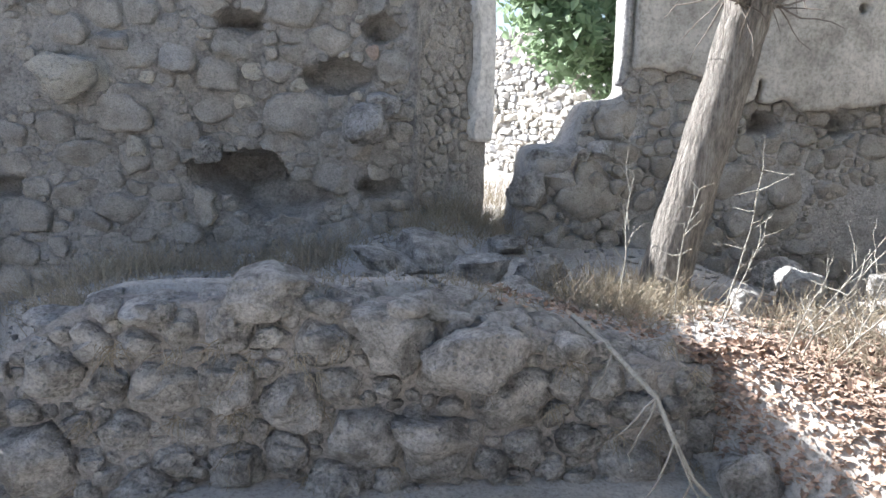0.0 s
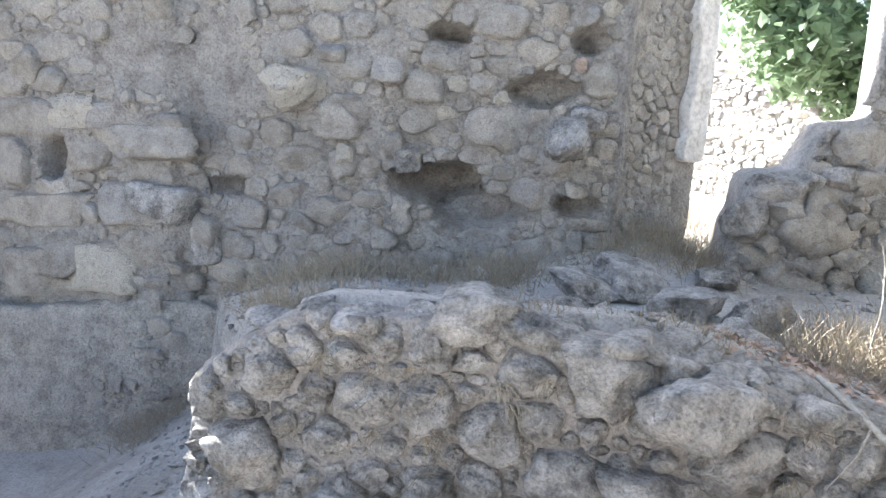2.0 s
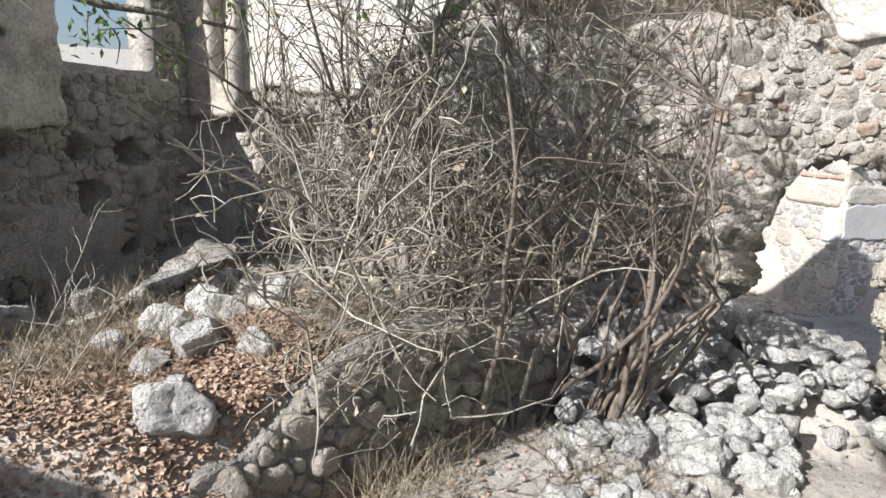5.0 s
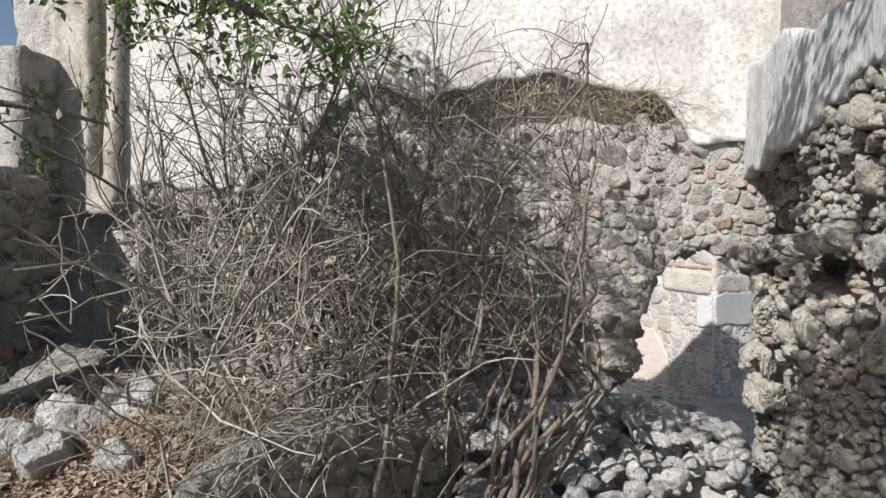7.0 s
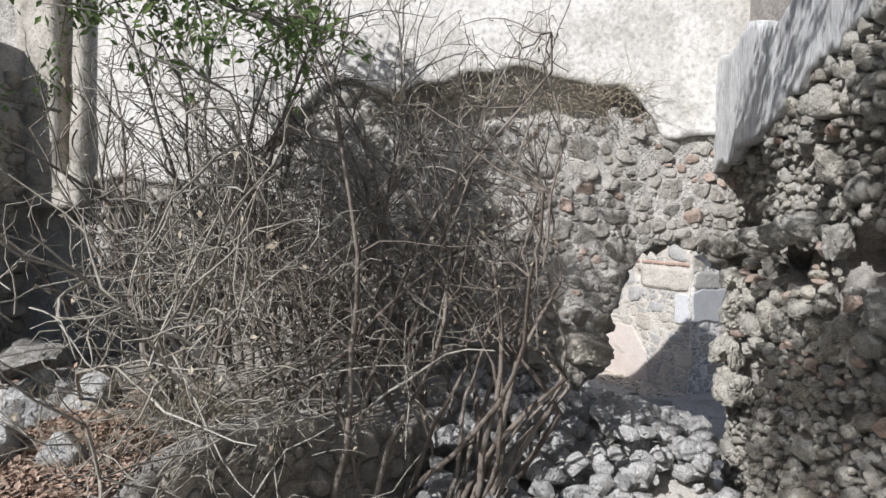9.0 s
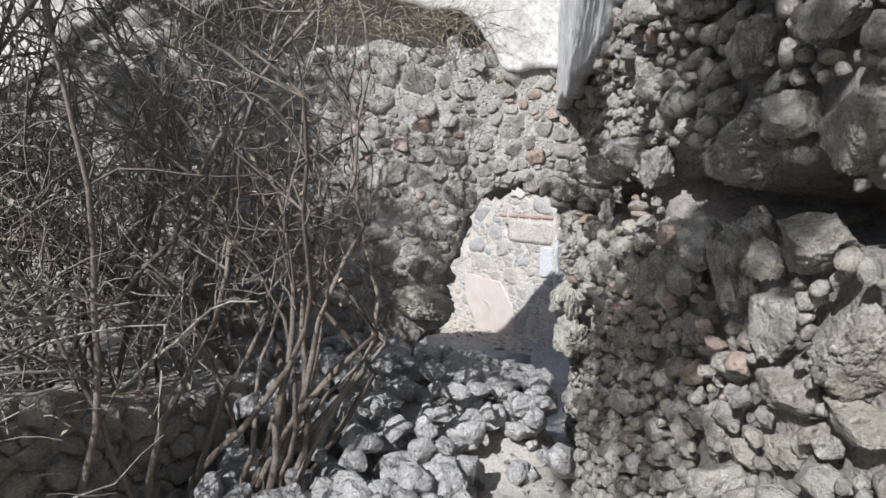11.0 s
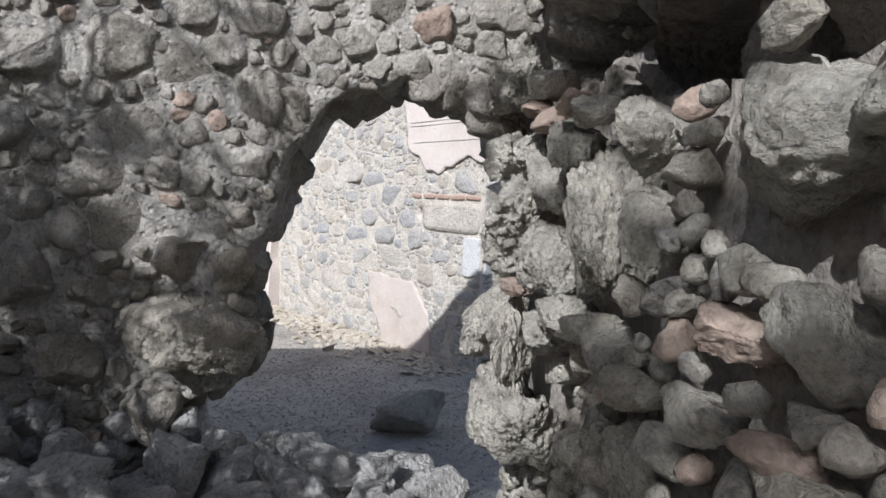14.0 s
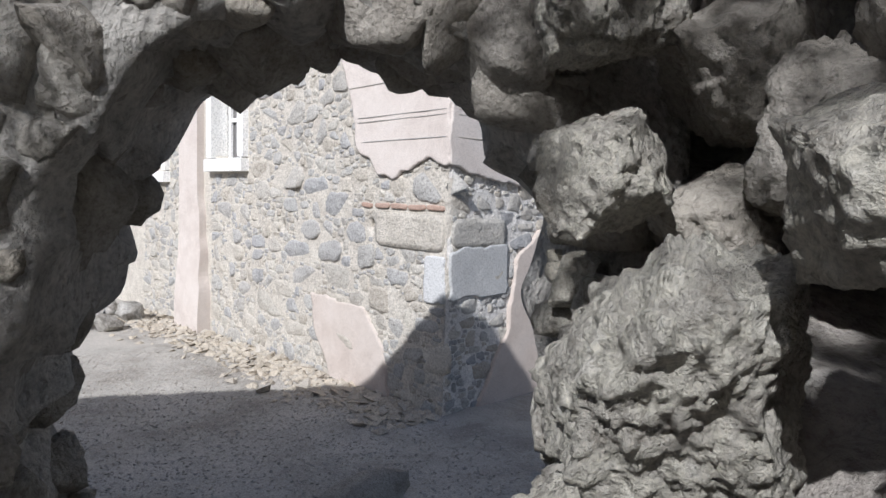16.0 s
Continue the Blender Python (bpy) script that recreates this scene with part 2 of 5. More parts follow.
class Face:
    """A wall's face: u runs along it, v is height, n is out of it."""

    def __init__(self, origin, along, normal):
        self.o, self.u, self.n = Vector(origin), Vector(along).normalized(), Vector(normal).normalized()

    def points(self, u, v, n):
        u, v, n = np.broadcast_arrays(u, v, n)
        p = np.array(self.o) + u[..., None] * np.array(self.u) + n[..., None] * np.array(self.n)
        return p + v[..., None] * np.array([0, 0, 1.0])

    def matrix(self, u, v, n):
        m = Matrix((self.u, self.n, (0, 0, 1))).transposed().to_4x4()
        m.translation = self.o + self.u * u + self.n * n + Vector((0, 0, v))
        return m


def slab(name, face, box, cell, inside, front, thick, material, edge=0.03, seed=0, smooth=True):
    """A rough sheet of masonry: cells of the face that are inside, with an uneven front, a back and closed edges."""
    u0, u1, v0, v1 = box
    nu, nv = round((u1 - u0) / cell), round((v1 - v0) / cell)
    us, vs = np.linspace(u0, u1, nu + 1), np.linspace(v0, v1, nv + 1)
    U, V = np.meshgrid(us, vs, indexing="ij")
    cu, cv = np.meshgrid((us[1:] + us[:-1]) / 2, (vs[1:] + vs[:-1]) / 2, indexing="ij")
    keep = inside(cu, cv)
    Uj = U + edge * cloud(U, V, 0.16, seed + 3, 2)
    Vj = V + edge * cloud(U, V, 0.16, seed + 4, 2)
    depth_here = front(U, V) + 0 * U
    k = U.size
    idx = np.arange(k).reshape(U.shape)
    a, b, c, d = idx[:-1, :-1][keep], idx[1:, :-1][keep], idx[1:, 1:][keep], idx[:-1, 1:][keep]
    quads = [np.stack([a, b, c, d], 1), np.stack([d, c, b, a], 1) + k]
    pad = np.pad(keep, 1)
    here = pad[1:-1, 1:-1]
    rim = []
    for gone, p, q in (
        (here & ~pad[:-2, 1:-1], idx[:-1, :-1], idx[:-1, 1:]),
        (here & ~pad[2:, 1:-1], idx[1:, 1:], idx[1:, :-1]),
        (here & ~pad[1:-1, :-2], idx[1:, :-1], idx[:-1, :-1]),
        (here & ~pad[1:-1, 2:], idx[:-1, 1:], idx[1:, 1:]),
    ):
        rim.append(np.stack([p[gone], q[gone]], 1))
    rim = np.concatenate(rim)
    # the outline is smoothed, so that it does not follow the cells
    flat_uv = np.stack([Uj.ravel(), Vj.ravel()], 1)
    both = np.concatenate([rim, rim[:, ::-1]])
    share = np.bincount(both[:, 0], minlength=k)
    for _ in range(3):
        total = np.stack([np.bincount(both[:, 0], flat_uv[both[:, 1], i], k) for i in (0, 1)], 1)
        on = share == 2
        flat_uv[on] = 0.4 * flat_uv[on] + 0.6 * total[on] / 2
    Uj, Vj = flat_uv[:, 0], flat_uv[:, 1]
    A = face.points(Uj, Vj, depth_here.ravel())
    B = face.points(Uj, Vj, np.full(k, -thick))
    layers = 6 if thick >= 0.4 else 1
    rings, tone = [A, B], np.unique(rim)
    slot = np.zeros(k, int)
    slot[tone] = np.arange(len(tone))
    previous, offset = rim, 2 * k
    for i in range(1, layers):
        f = i / layers
        q = (1 - f) * A[tone] + f * B[tone]
        x, y = Uj[tone] * 1.3 + 7.1 * f, Vj[tone] + 3.7 * f
        q += np.array(face.u) * (1.6 * edge * cloud(x, y, 0.13, seed + 5, 3))[:, None]
        q[:, 2] += 1.6 * edge * cloud(x, y, 0.13, seed + 6, 3)
        rings.append(q)
        ring = slot[rim] + offset
        quads.append(np.stack([previous[:, 0], previous[:, 1], ring[:, 1], ring[:, 0]], 1))
        previous, offset = ring, offset + len(tone)
    quads.append(np.stack([previous[:, 0], previous[:, 1], rim[:, 1] + k, rim[:, 0] + k], 1))
    quads = np.concatenate(quads)
    used, back = np.unique(quads, return_inverse=True)
    verts = np.concatenate(rings)[used]
    return mesh_of(name, verts, back.reshape(quads.shape), material, smooth)


def boulder(seed, sub, block=2.6, rugged=0.16, cuts=16):
    """One rough stone of about unit radius: a blocky ball with split faces and pitted swells."""
    bm = bmesh.new()
    bmesh.ops.create_icosphere(bm, subdivisions=sub, radius=1)
    r = np.random.default_rng(seed)
    p = np.array([v.co[:] for v in bm.verts])
    faces = [[v.index for v in f.verts] for f in bm.faces]
    bm.free()
    p = p / ((np.abs(p) ** block).sum(1) ** (1 / block))[:, None]
    for _ in range(cuts):
        d = r.normal(size=3)
        d /= np.linalg.norm(d)
        over = np.maximum(p @ d - r.uniform(0.52, 0.9), 0)
        p = p - 0.93 * over[:, None] * d
    off = r.uniform(0, 50, 3)
    for i, q in enumerate(p):
        v = Vector(q * 1.1 + off)
        s = rugged * noise.noise(v) + rugged * 0.55 * noise.noise(v * 2.7)
        if sub > 2:
            s += rugged * 0.35 * noise.noise(v * 6.5)
        if sub > 3:
            s += rugged * 0.3 * noise.noise(v * 14) - rugged * 0.5 * max(0, noise.noise(v * 4.3) - 0.25)
        if sub > 4:
            s += rugged * 0.16 * noise.noise(v * 27)
            for f, deep in ((4.2, 0.32), (9.5, 0.2)):
                near = noise.voronoi(v * f)[0][0]
                s -= rugged * deep * max(0, 0.42 - near) / 0.42 * (noise.noise(v * 1.7 + Vector((f, 3, 1))) > -0.1)
        if sub > 5:
            s += rugged * (0.16 - 0.4 * abs(noise.noise(v * 2.3)) + 0.1 * noise.noise(v * 48))
        p[i] = q * (1 + s)
    return p / np.abs(p).max(0), faces


SHAPES = {sub: [boulder(100 * sub + i, sub, 2.3 + 0.25 * (i % 6), 0.2) for i in range(count)] for sub, count in ((2, 12), (3, 12), (4, 10), (5, 8), (6, 5))}
STONE_MESHES = {}


def stone_mesh(sub, i, material):
    key = (sub, i, material.name)
    if key not in STONE_MESHES:
        STONE_MESHES[key] = mesh_of("stone", *SHAPES[sub][i], material)
    return STONE_MESHES[key]


def pack(box, inside, sizes, seed, flat=1.5, fill=0.06, cell=0.015, wobble=0.18):
    """Stones set into a face, the largest first: u, v, half width, half height, turn."""
    r = np.random.default_rng(seed)
    u0, u1, v0, v1 = box
    us, vs = np.arange(u0, u1, cell), np.arange(v0, v1, cell)
    U, V = np.meshgrid(us, vs, indexing="ij")
    free = inside(U, V)
    found = []
    for lo, hi, tries in sizes:
        spots = np.argwhere(free)
        if not len(spots):
            break
        for i, j in spots[r.integers(0, len(spots), tries)]:
            if not free[i, j]:
                continue
            b = r.uniform(lo, hi) / 2
            a = b * r.uniform(0.9, flat)
            turn = r.normal(0, wobble)
            k = int(max(a, b) / cell) + 1
            i0, i1, j0, j1 = max(0, i - k), min(len(us), i + k + 1), max(0, j - k), min(len(vs), j + k + 1)
            x, y = U[i0:i1, j0:j1] - us[i], V[i0:i1, j0:j1] - vs[j]
            c, s = math.cos(turn), math.sin(turn)
            shape = (np.abs(c * x + s * y) / a) ** 2.6 + (np.abs(c * y - s * x) / b) ** 2.6 < 1
            if (i - k < 0) or (i + k >= len(us)) or (shape & ~free[i0:i1, j0:j1]).sum() > fill * shape.sum():
                continue
            free[i0:i1, j0:j1] &= ~shape
            found.append((us[i], vs[j], a, b, turn))
    return found


def lay(wall, face, stones, front, material, seed, limit=300, fine=0.16, proud=0.0, accents=(), near=None, deep=0.9, finest=3):
    """The stones as parts of the wall; those past the limit are joined into one. accents: (chance, material)."""
    r = np.random.default_rng(seed)
    rest_v, rest_f, count = [], [], 0
    if near is not None:
        stones = sorted(stones, key=near)
    for n, (u, v, a, b, turn) in enumerate(stones):
        depth = min(a, b) * r.uniform(0.75, 1.1) * deep
        out = float(front(np.array(u), np.array(v))) + depth * r.uniform(-0.35, 0.12) + proud
        mat = material
        for chance, other in accents:
            if r.random() < chance:
                mat = other
        m = face.matrix(u, v, out) @ pose(0, 0, 0, r.normal(0, 6), math.degrees(-turn), r.normal(0, 6))
        m = m @ Matrix.Diagonal((a * 1.06, depth * 1.1, b * 1.06, 1))
        sub = finest if max(a, b) * 2 > fine else 2
        i = int(r.integers(0, len(SHAPES[sub])))
        if n < limit:
            ob = new("stone", stone_mesh(sub, i, mat))
            ob.matrix_basis = m
            under(ob, wall)
        else:
            p, f = SHAPES[2][i % len(SHAPES[2])]
            q = np.c_[p, np.ones(len(p))] @ np.array(m).T
            rest_v.append(q[:, :3])
            rest_f += [[k + count for k in t] for t in f]
            count += len(p)
    if rest_v:
        part("rubble_fill", mesh_of("rubble_fill", np.concatenate(rest_v), rest_f, material), wall, kind="stuff")


def masonry(wall, face, box, stones, inside, front, material, seed, limit=300, accents=(), near=None, bulge=0.55, reach=1.9, gap=0.985, cell=0.012, sides=18, power=2.2, rock=0.22):
    """Tightly fitted rubble: each stone grows until it meets its neighbours, and stands proud of the joints as an uneven, split lump."""
    r = np.random.default_rng(seed)
    u0, u1, v0, v1 = box
    nu, nv = int((u1 - u0) / cell) + 2, int((v1 - v0) / cell) + 2
    U, V = np.meshgrid(u0 + cell * np.arange(nu), v0 + cell * np.arange(nv), indexing="ij")
    owner, best = np.full((nu, nv), -1), np.full((nu, nv), reach**power)
    best[~inside(U, V)] = -1
    for k, (u, v, a, b, turn) in enumerate(stones):
        m = reach * max(a, b)
        i0, i1 = max(0, int((u - m - u0) / cell)), min(nu, int((u + m - u0) / cell) + 2)
        j0, j1 = max(0, int((v - m - v0) / cell)), min(nv, int((v + m - v0) / cell) + 2)
        x, y = U[i0:i1, j0:j1] - u, V[i0:i1, j0:j1] - v
        c, s = math.cos(turn), math.sin(turn)
        d = (np.abs(c * x + s * y) / a) ** power + (np.abs(c * y - s * x) / b) ** power
        win = d < best[i0:i1, j0:j1]
        owner[i0:i1, j0:j1][win] = k
        best[i0:i1, j0:j1][win] = d[win]
    ang = np.arange(sides) * 2 * math.pi / sides
    order = range(len(stones)) if near is None else sorted(range(len(stones)), key=lambda k: near(stones[k]))
    shares, rises = np.array([1.0, 0.95, 0.82, 0.55, 0.25]), np.array([-0.6, 0.42, 0.84, 1.0, 1.02])
    tri = []
    for i in range(4):
        for j in range(sides):
            p, q = i * sides + j, i * sides + (j + 1) % sides
            tri.append((p, q, q + sides, p + sides))
    tri += [(4 * sides + j, 4 * sides + (j + 1) % sides, 5 * sides) for j in range(sides)]
    rest_v, rest_f, count = [], [], 0
    for n, k in enumerate(order):
        u, v, a, b, turn = stones[k]
        steps = np.linspace(0.15, reach * 1.05, 30)[:, None] * max(a, b)
        iu = np.clip(((u + steps * np.cos(ang) - u0) / cell + 0.5).astype(int), 0, nu - 1)
        iv = np.clip(((v + steps * np.sin(ang) - v0) / cell + 0.5).astype(int), 0, nv - 1)
        mine = owner[iu, iv] == k
        last = np.where(mine.all(0), 29, mine.argmin(0) - 1)
        rad = steps[np.maximum(last, 0), 0] * gap - 0.003
        rad = 0.84 * rad + 0.08 * np.roll(rad, 1) + 0.08 * np.roll(rad, -1)
        rad = np.maximum(rad, 0.3 * min(a, b))
        depth = bulge * min(a, b, 0.14) * r.uniform(0.55, 1.25) + 0.008
        fr = shares[:, None] * rad[None] * (1 + r.normal(0, 0.035, (5, sides)))
        pu, pv = np.r_[(u + fr * np.cos(ang)).ravel(), u], np.r_[(v + fr * np.sin(ang)).ravel(), v]
        tilt = r.normal(0, rock, 2)
        lump = 0.45 * depth * cloud(pu, pv, max(0.03, 0.8 * min(a, b)), seed + n % 7, 3) + r.normal(0, 0.07 * depth, pu.shape)
        pn = np.r_[np.repeat(rises, sides), 1.04] * depth + lump + np.r_[np.repeat([0, 1, 1, 1, 1], sides), 1] * (tilt[0] * (pu - u) + tilt[1] * (pv - v))
        cut = 0.82 * depth + 0.35 * ((pu - u) * r.normal() + (pv - v) * r.normal())
        pn = np.where(pn > cut, cut + 0.25 * (pn - cut), pn)
        w = face.points(pu, pv, float(front(np.array(u), np.array(v))) + pn)
        mat = material
        for chance, other in accents:
            if r.random() < chance and max(a, b) < 0.075:
                mat = other
        if n < limit:
            origin = w[-1].copy()
            ob = new("stone", mesh_of("stone", w - origin, tri, mat))
            ob.matrix_basis = Matrix.Translation(origin)
            under(ob, wall)
        else:
            rest_v.append(w)
            rest_f += [tuple(i + count for i in t) for t in tri]
            count += len(w)
    if rest_v:
        part("rubble_fill", mesh_of("rubble_fill", np.concatenate(rest_v), rest_f, material), wall, kind="stuff")


def set_stone(parent, x, y, z, w, d, h, seed, material, sub=4, turn=(0, 0, 0), name="stone"):
    """One chosen stone: its full sizes along x, y and z."""
    ob = new(name, stone_mesh(sub, seed % len(SHAPES[sub]), material))
    ob.matrix_basis = pose(x, y, z, *turn) @ Matrix.Diagonal((w / 2, d / 2, h / 2, 1))
    return under(ob, parent) if parent else ob


def tubes(lines, sides=4):
    """One mesh of tapered twigs. lines: (points, first radius, last radius)."""
    V, F, k = [], [], 0
    ang = np.arange(sides) * 2 * math.pi / sides
    for pts, r0, r1 in lines:
        pts = np.asarray(pts, float)
        t = np.gradient(pts, axis=0)
        t /= np.linalg.norm(t, axis=1)[:, None] + 1e-9
        ref = np.where(np.abs(t[:, 2:3]) > 0.9, [[1.0, 0, 0]], [[0, 0, 1.0]])
        e1 = np.cross(t, ref)
        e1 /= np.linalg.norm(e1, axis=1)[:, None] + 1e-9
        e2 = np.cross(t, e1)
        rad = np.linspace(r0, r1, len(pts))
        ring = pts[:, None] + rad[:, None, None] * (np.cos(ang)[None, :, None] * e1[:, None] + np.sin(ang)[None, :, None] * e2[:, None])
        V.append(ring.reshape(-1, 3))
        for i in range(len(pts) - 1):
            for j in range(sides):
                a, b = k + i * sides + j, k + i * sides + (j + 1) % sides
                F.append((a, b, b + sides, a + sides))
        k += len(pts) * sides
    return np.concatenate(V), F


def leaves(centres, size, r, spread=0.0, long=1.8, tilt=1.0):
    """Folded leaf blades of four triangles scattered round the centres."""
    V, F = [], []
    for k, c in enumerate(centres):
        d = r.normal(size=3) * (1, 1, tilt)
        d /= np.linalg.norm(d)
        side = np.cross(d, r.normal(size=3) * (0.3, 0.3, 1) + (0, 0, 0.6))
        side /= np.linalg.norm(side) + 1e-9
        up = np.cross(side, d)
        s = size * r.uniform(0.6, 1.25)
        c = np.asarray(c) + r.normal(size=3) * spread
        tip, mid = c + d * s * long, c + d * s * long * 0.45
        V += [c, mid + side * s * 0.5 + up * s * 0.12, tip - up * s * 0.1, mid - side * s * 0.5 + up * s * 0.12, mid]
        b = 5 * k
        F += [(b, b + 1, b + 4), (b + 1, b + 2, b + 4), (b + 2, b + 3, b + 4), (b + 3, b, b + 4)]
    return np.array(V), F


def twig(start, way, length, r, bend=0.35, lift=0.0, steps=5):
    pts, d = [np.asarray(start, float)], np.asarray(way, float) / np.linalg.norm(way)
    for _ in range(steps):
        d = d + r.normal(size=3) * bend / math.sqrt(steps) + (0, 0, lift / steps)
        d /= np.linalg.norm(d)
        pts.append(pts[-1] + d * length / steps)
    return np.array(pts)


# ---- ground ----
def terrace_edge(x):
    x = np.asarray(x, float)
    left = 2.52 + 0.2 * ease(-1.0, -1.4, x) + np.maximum(0, -1.45 - x) * 1.5
    right = np.where(x > 1.45, 2.52 - 0.80 * ease(1.45, 1.95, x) - 0.4 * np.maximum(0, x - 1.95), 2.52)
    return np.where(x < -1.0, left, right)


def ground_height(x, y):
    x, y = np.asarray(x, float), np.asarray(y, float)
    court = -0.25 * ease(1, 3.5, x) - 0.25 * ease(3.6, 5.4, x) - 0.4 * ease(5.6, 7.2, x) - 0.12 * ease(7, 11, x) - 0.015 * np.clip(x - 9, 0, 20) - 0.03 * np.clip(y, -2, 6) * ease(7, 9, x)
    court = court - (0.55 * ease(-0.9, -1.9, x) + 0.75 * ease(-2.0, -3.9, x)) * ease(0.9, 2.0, y) * ease(-9, -7, x)
    court = court + 0.5 * ease(4.4, 5.2, x) * ease(6.1, 5.75, x) * ease(0.9, 0.3, y) * ease(-1.62, -1.3, y)
    crest = 0.76 - 0.42 * ease(-1.0, -1.75, x) - 0.34 * ease(0.1, 1.5, x)
    top = 0.46 + (crest - 0.46) * ease(3.3, 2.7, y) * ease(1.9, 1.3, x)
    top = top - 0.16 * ease(3.6, 4.9, y) * ease(0.2, -1.2, x) - 0.18 * ease(1.5, 2.4, x) * ease(2.9, 1.8, y)
    top = top - 0.45 * ease(2.0, 3.2, x) * ease(3.1, 4.6, y) - 0.3 * ease(-1.4, -2.9, x)
    top = top + 0.15 * np.exp(-(((x - 3.5) / 0.8) ** 2 + ((y - 2.9) / 0.5) ** 2)) + 0.18 * np.exp(-(((x - 0.5) / 0.5) ** 2 + ((y - 4.9) / 0.5) ** 2))
    top = top + 0.36 * np.exp(-(((x - 2.95) / 0.62) ** 2 + ((y - 1.85) / 0.62) ** 2))
    soft_edge = 0.09 + 0.3 * ease(1.4, 1.6, x) * ease(2.3, 1.9, x)
    inside = ease(-1, 1, (y - terrace_edge(x)) / soft_edge) * ease(6.1, 5.9, x)
    h = court * (1 - inside) + top * inside
    north = 0.42 + 0.02 * (y - 5.5)
    h = h + (north - h) * ease(5.35, 5.9, y) * ease(6.4, 5.6, x)
    ledge = ease(-2.95, -3.3, x + (4.9 - y) * 0.35) * ease(-8.5, -7.5, x) * ease(4.6, 4.8, y)
    h = h + (0.0 - h) * ledge * ease(5.9, 5.4, y)
    far = np.hypot(x - 4, y)
    rough = 0.035 * cloud(x, y, 0.7, 11, 4) * ease(30, 10, far)
    hills = np.minimum(0.085 * np.maximum(0, far - 70) * (1 + 0.5 * cloud(x, y, 220, 5, 4)), 260)
    return h + rough + hills


def axis(lo, hi, step, far):
    inner = np.arange(lo, hi + 1e-6, step)
    grow = np.cumsum(step * 1.22 ** np.arange(1, 46))
    grow = grow[grow < far]
    return np.r_[lo - grow[::-1], inner, hi + grow]


gx, gy = axis(-6, 16, 0.09, 1800), axis(-3.5, 9, 0.09, 1800)
GX, GY = np.meshgrid(gx, gy, indexing="ij")
gv = np.stack([GX, GY, ground_height(GX, GY)], -1).reshape(-1, 3)
gi = np.arange(gv.shape[0]).reshape(GX.shape)
gf = np.stack([gi[:-1, :-1], gi[1:, :-1], gi[1:, 1:], gi[:-1, 1:]], -1).reshape(-1, 4)
ground = tagged(new("ground", mesh_of("ground", gv, gf, dust)), "dusty dry earth ground of the ruin and street", "ground", kind="structure")


def on_ground(x, y):
    return float(ground_height(x, y))


# ---- low retaining wall in front of the terrace ----
low_face = Face((0, 2.42, 0), (1, 0, 0), (0, -1, 0))


def low_top(u):
    return 0.80 - 0.42 * ease(-1.0, -1.75, u) - 0.34 * ease(0.1, 1.5, u) + 0.05 * cloud(u, 0 * u, 0.5, 2)


def low_in(u, v):
    return (v < low_top(u) - 0.05) & (u > -1.62 + 0.25 * (v - 0.2)) & (u < 1.5)


def low_front(u, v):
    return 0.05 * cloud(u, v, 0.5, 21) - 0.2 * ease(-1.35, -1.75, u) - 0.25 * ease(1.2, 1.6, u) + 0.10 * (0.6 - v)


low_wall = tagged(new("wall_low", slab("wall_low", low_face, (-1.8, 1.6, -0.9, 1.0), 0.04, low_in, low_front, 0.16, earth, seed=1)), "low ruined rubble retaining wall of grey limestone", "wall", kind="structure")

# ---- north wall, west of the doorway ----
nw_face = Face((0, 4.9, 0), (1, 0, 0), (0, -1, 0))
NW_HOLES = [(-1.08, 0.98, 0.3, 0.15, 0.5), (-0.75, 0.78, 0.3, 0.12, 0.25), (-0.32, 1.69, 0.22, 0.1, 0.25), (-0.98, 2.05, 0.14, 0.07, 0.3), (-4.13, 1.02, 0.1, 0.16, 0.4), (-2.72, 0.86, 0.14, 0.06, 0.2), (0.0, 2.02, 0.12, 0.08, 0.25), (0.02, 0.86, 0.16, 0.07, 0.2)]


def holes_at(u, v, holes):
    deep = np.zeros(np.broadcast(u, v).shape)
    for x, z, a, b, d in holes:
        deep = np.maximum(deep, d * ease(1.25, 0.85, np.sqrt(((u - x) / a) ** 2 + ((v - z) / b) ** 2) + 0.38 * cloud(u, v, 0.14, 8, 3)))
    return deep


def nw_top(u):
    return 4.2 + 0.25 * cloud(u, 0 * u, 1.2, 31) - 1.6 * ease(-2.7, -2.3, u)


def nw_in(u, v):
    return (v < nw_top(u)) & (u > -5.05 + 0.05 * cloud(v, u * 0, 0.4, 6)) & (u < 0.3 + 0.06 * cloud(v, 0 * v, 0.4, 7))


def nw_front(u, v):
    belly = 0.16 * ease(-2.9, -3.2, u) + 0.10 * ease(-0.2, -1.0, v)
    hollow = 0.14 * np.exp(-(((u + 1.0) / 0.5) ** 2)) * ease(2.3, 1.2, v)
    return 0.06 * cloud(u, v, 0.6, 33) + belly - hollow + 0.08 * ease(0.9, 0.3, v) - holes_at(u, v, NW_HOLES)


north_wall = tagged(new("wall_north", slab("wall_north", nw_face, (-5.3, 0.45, -0.9, 4.6), 0.045, nw_in, nw_front, 0.75, mortar, seed=2)), "ruined shaded rubble wall with holes and weathered mortar", "wall", kind="structure")
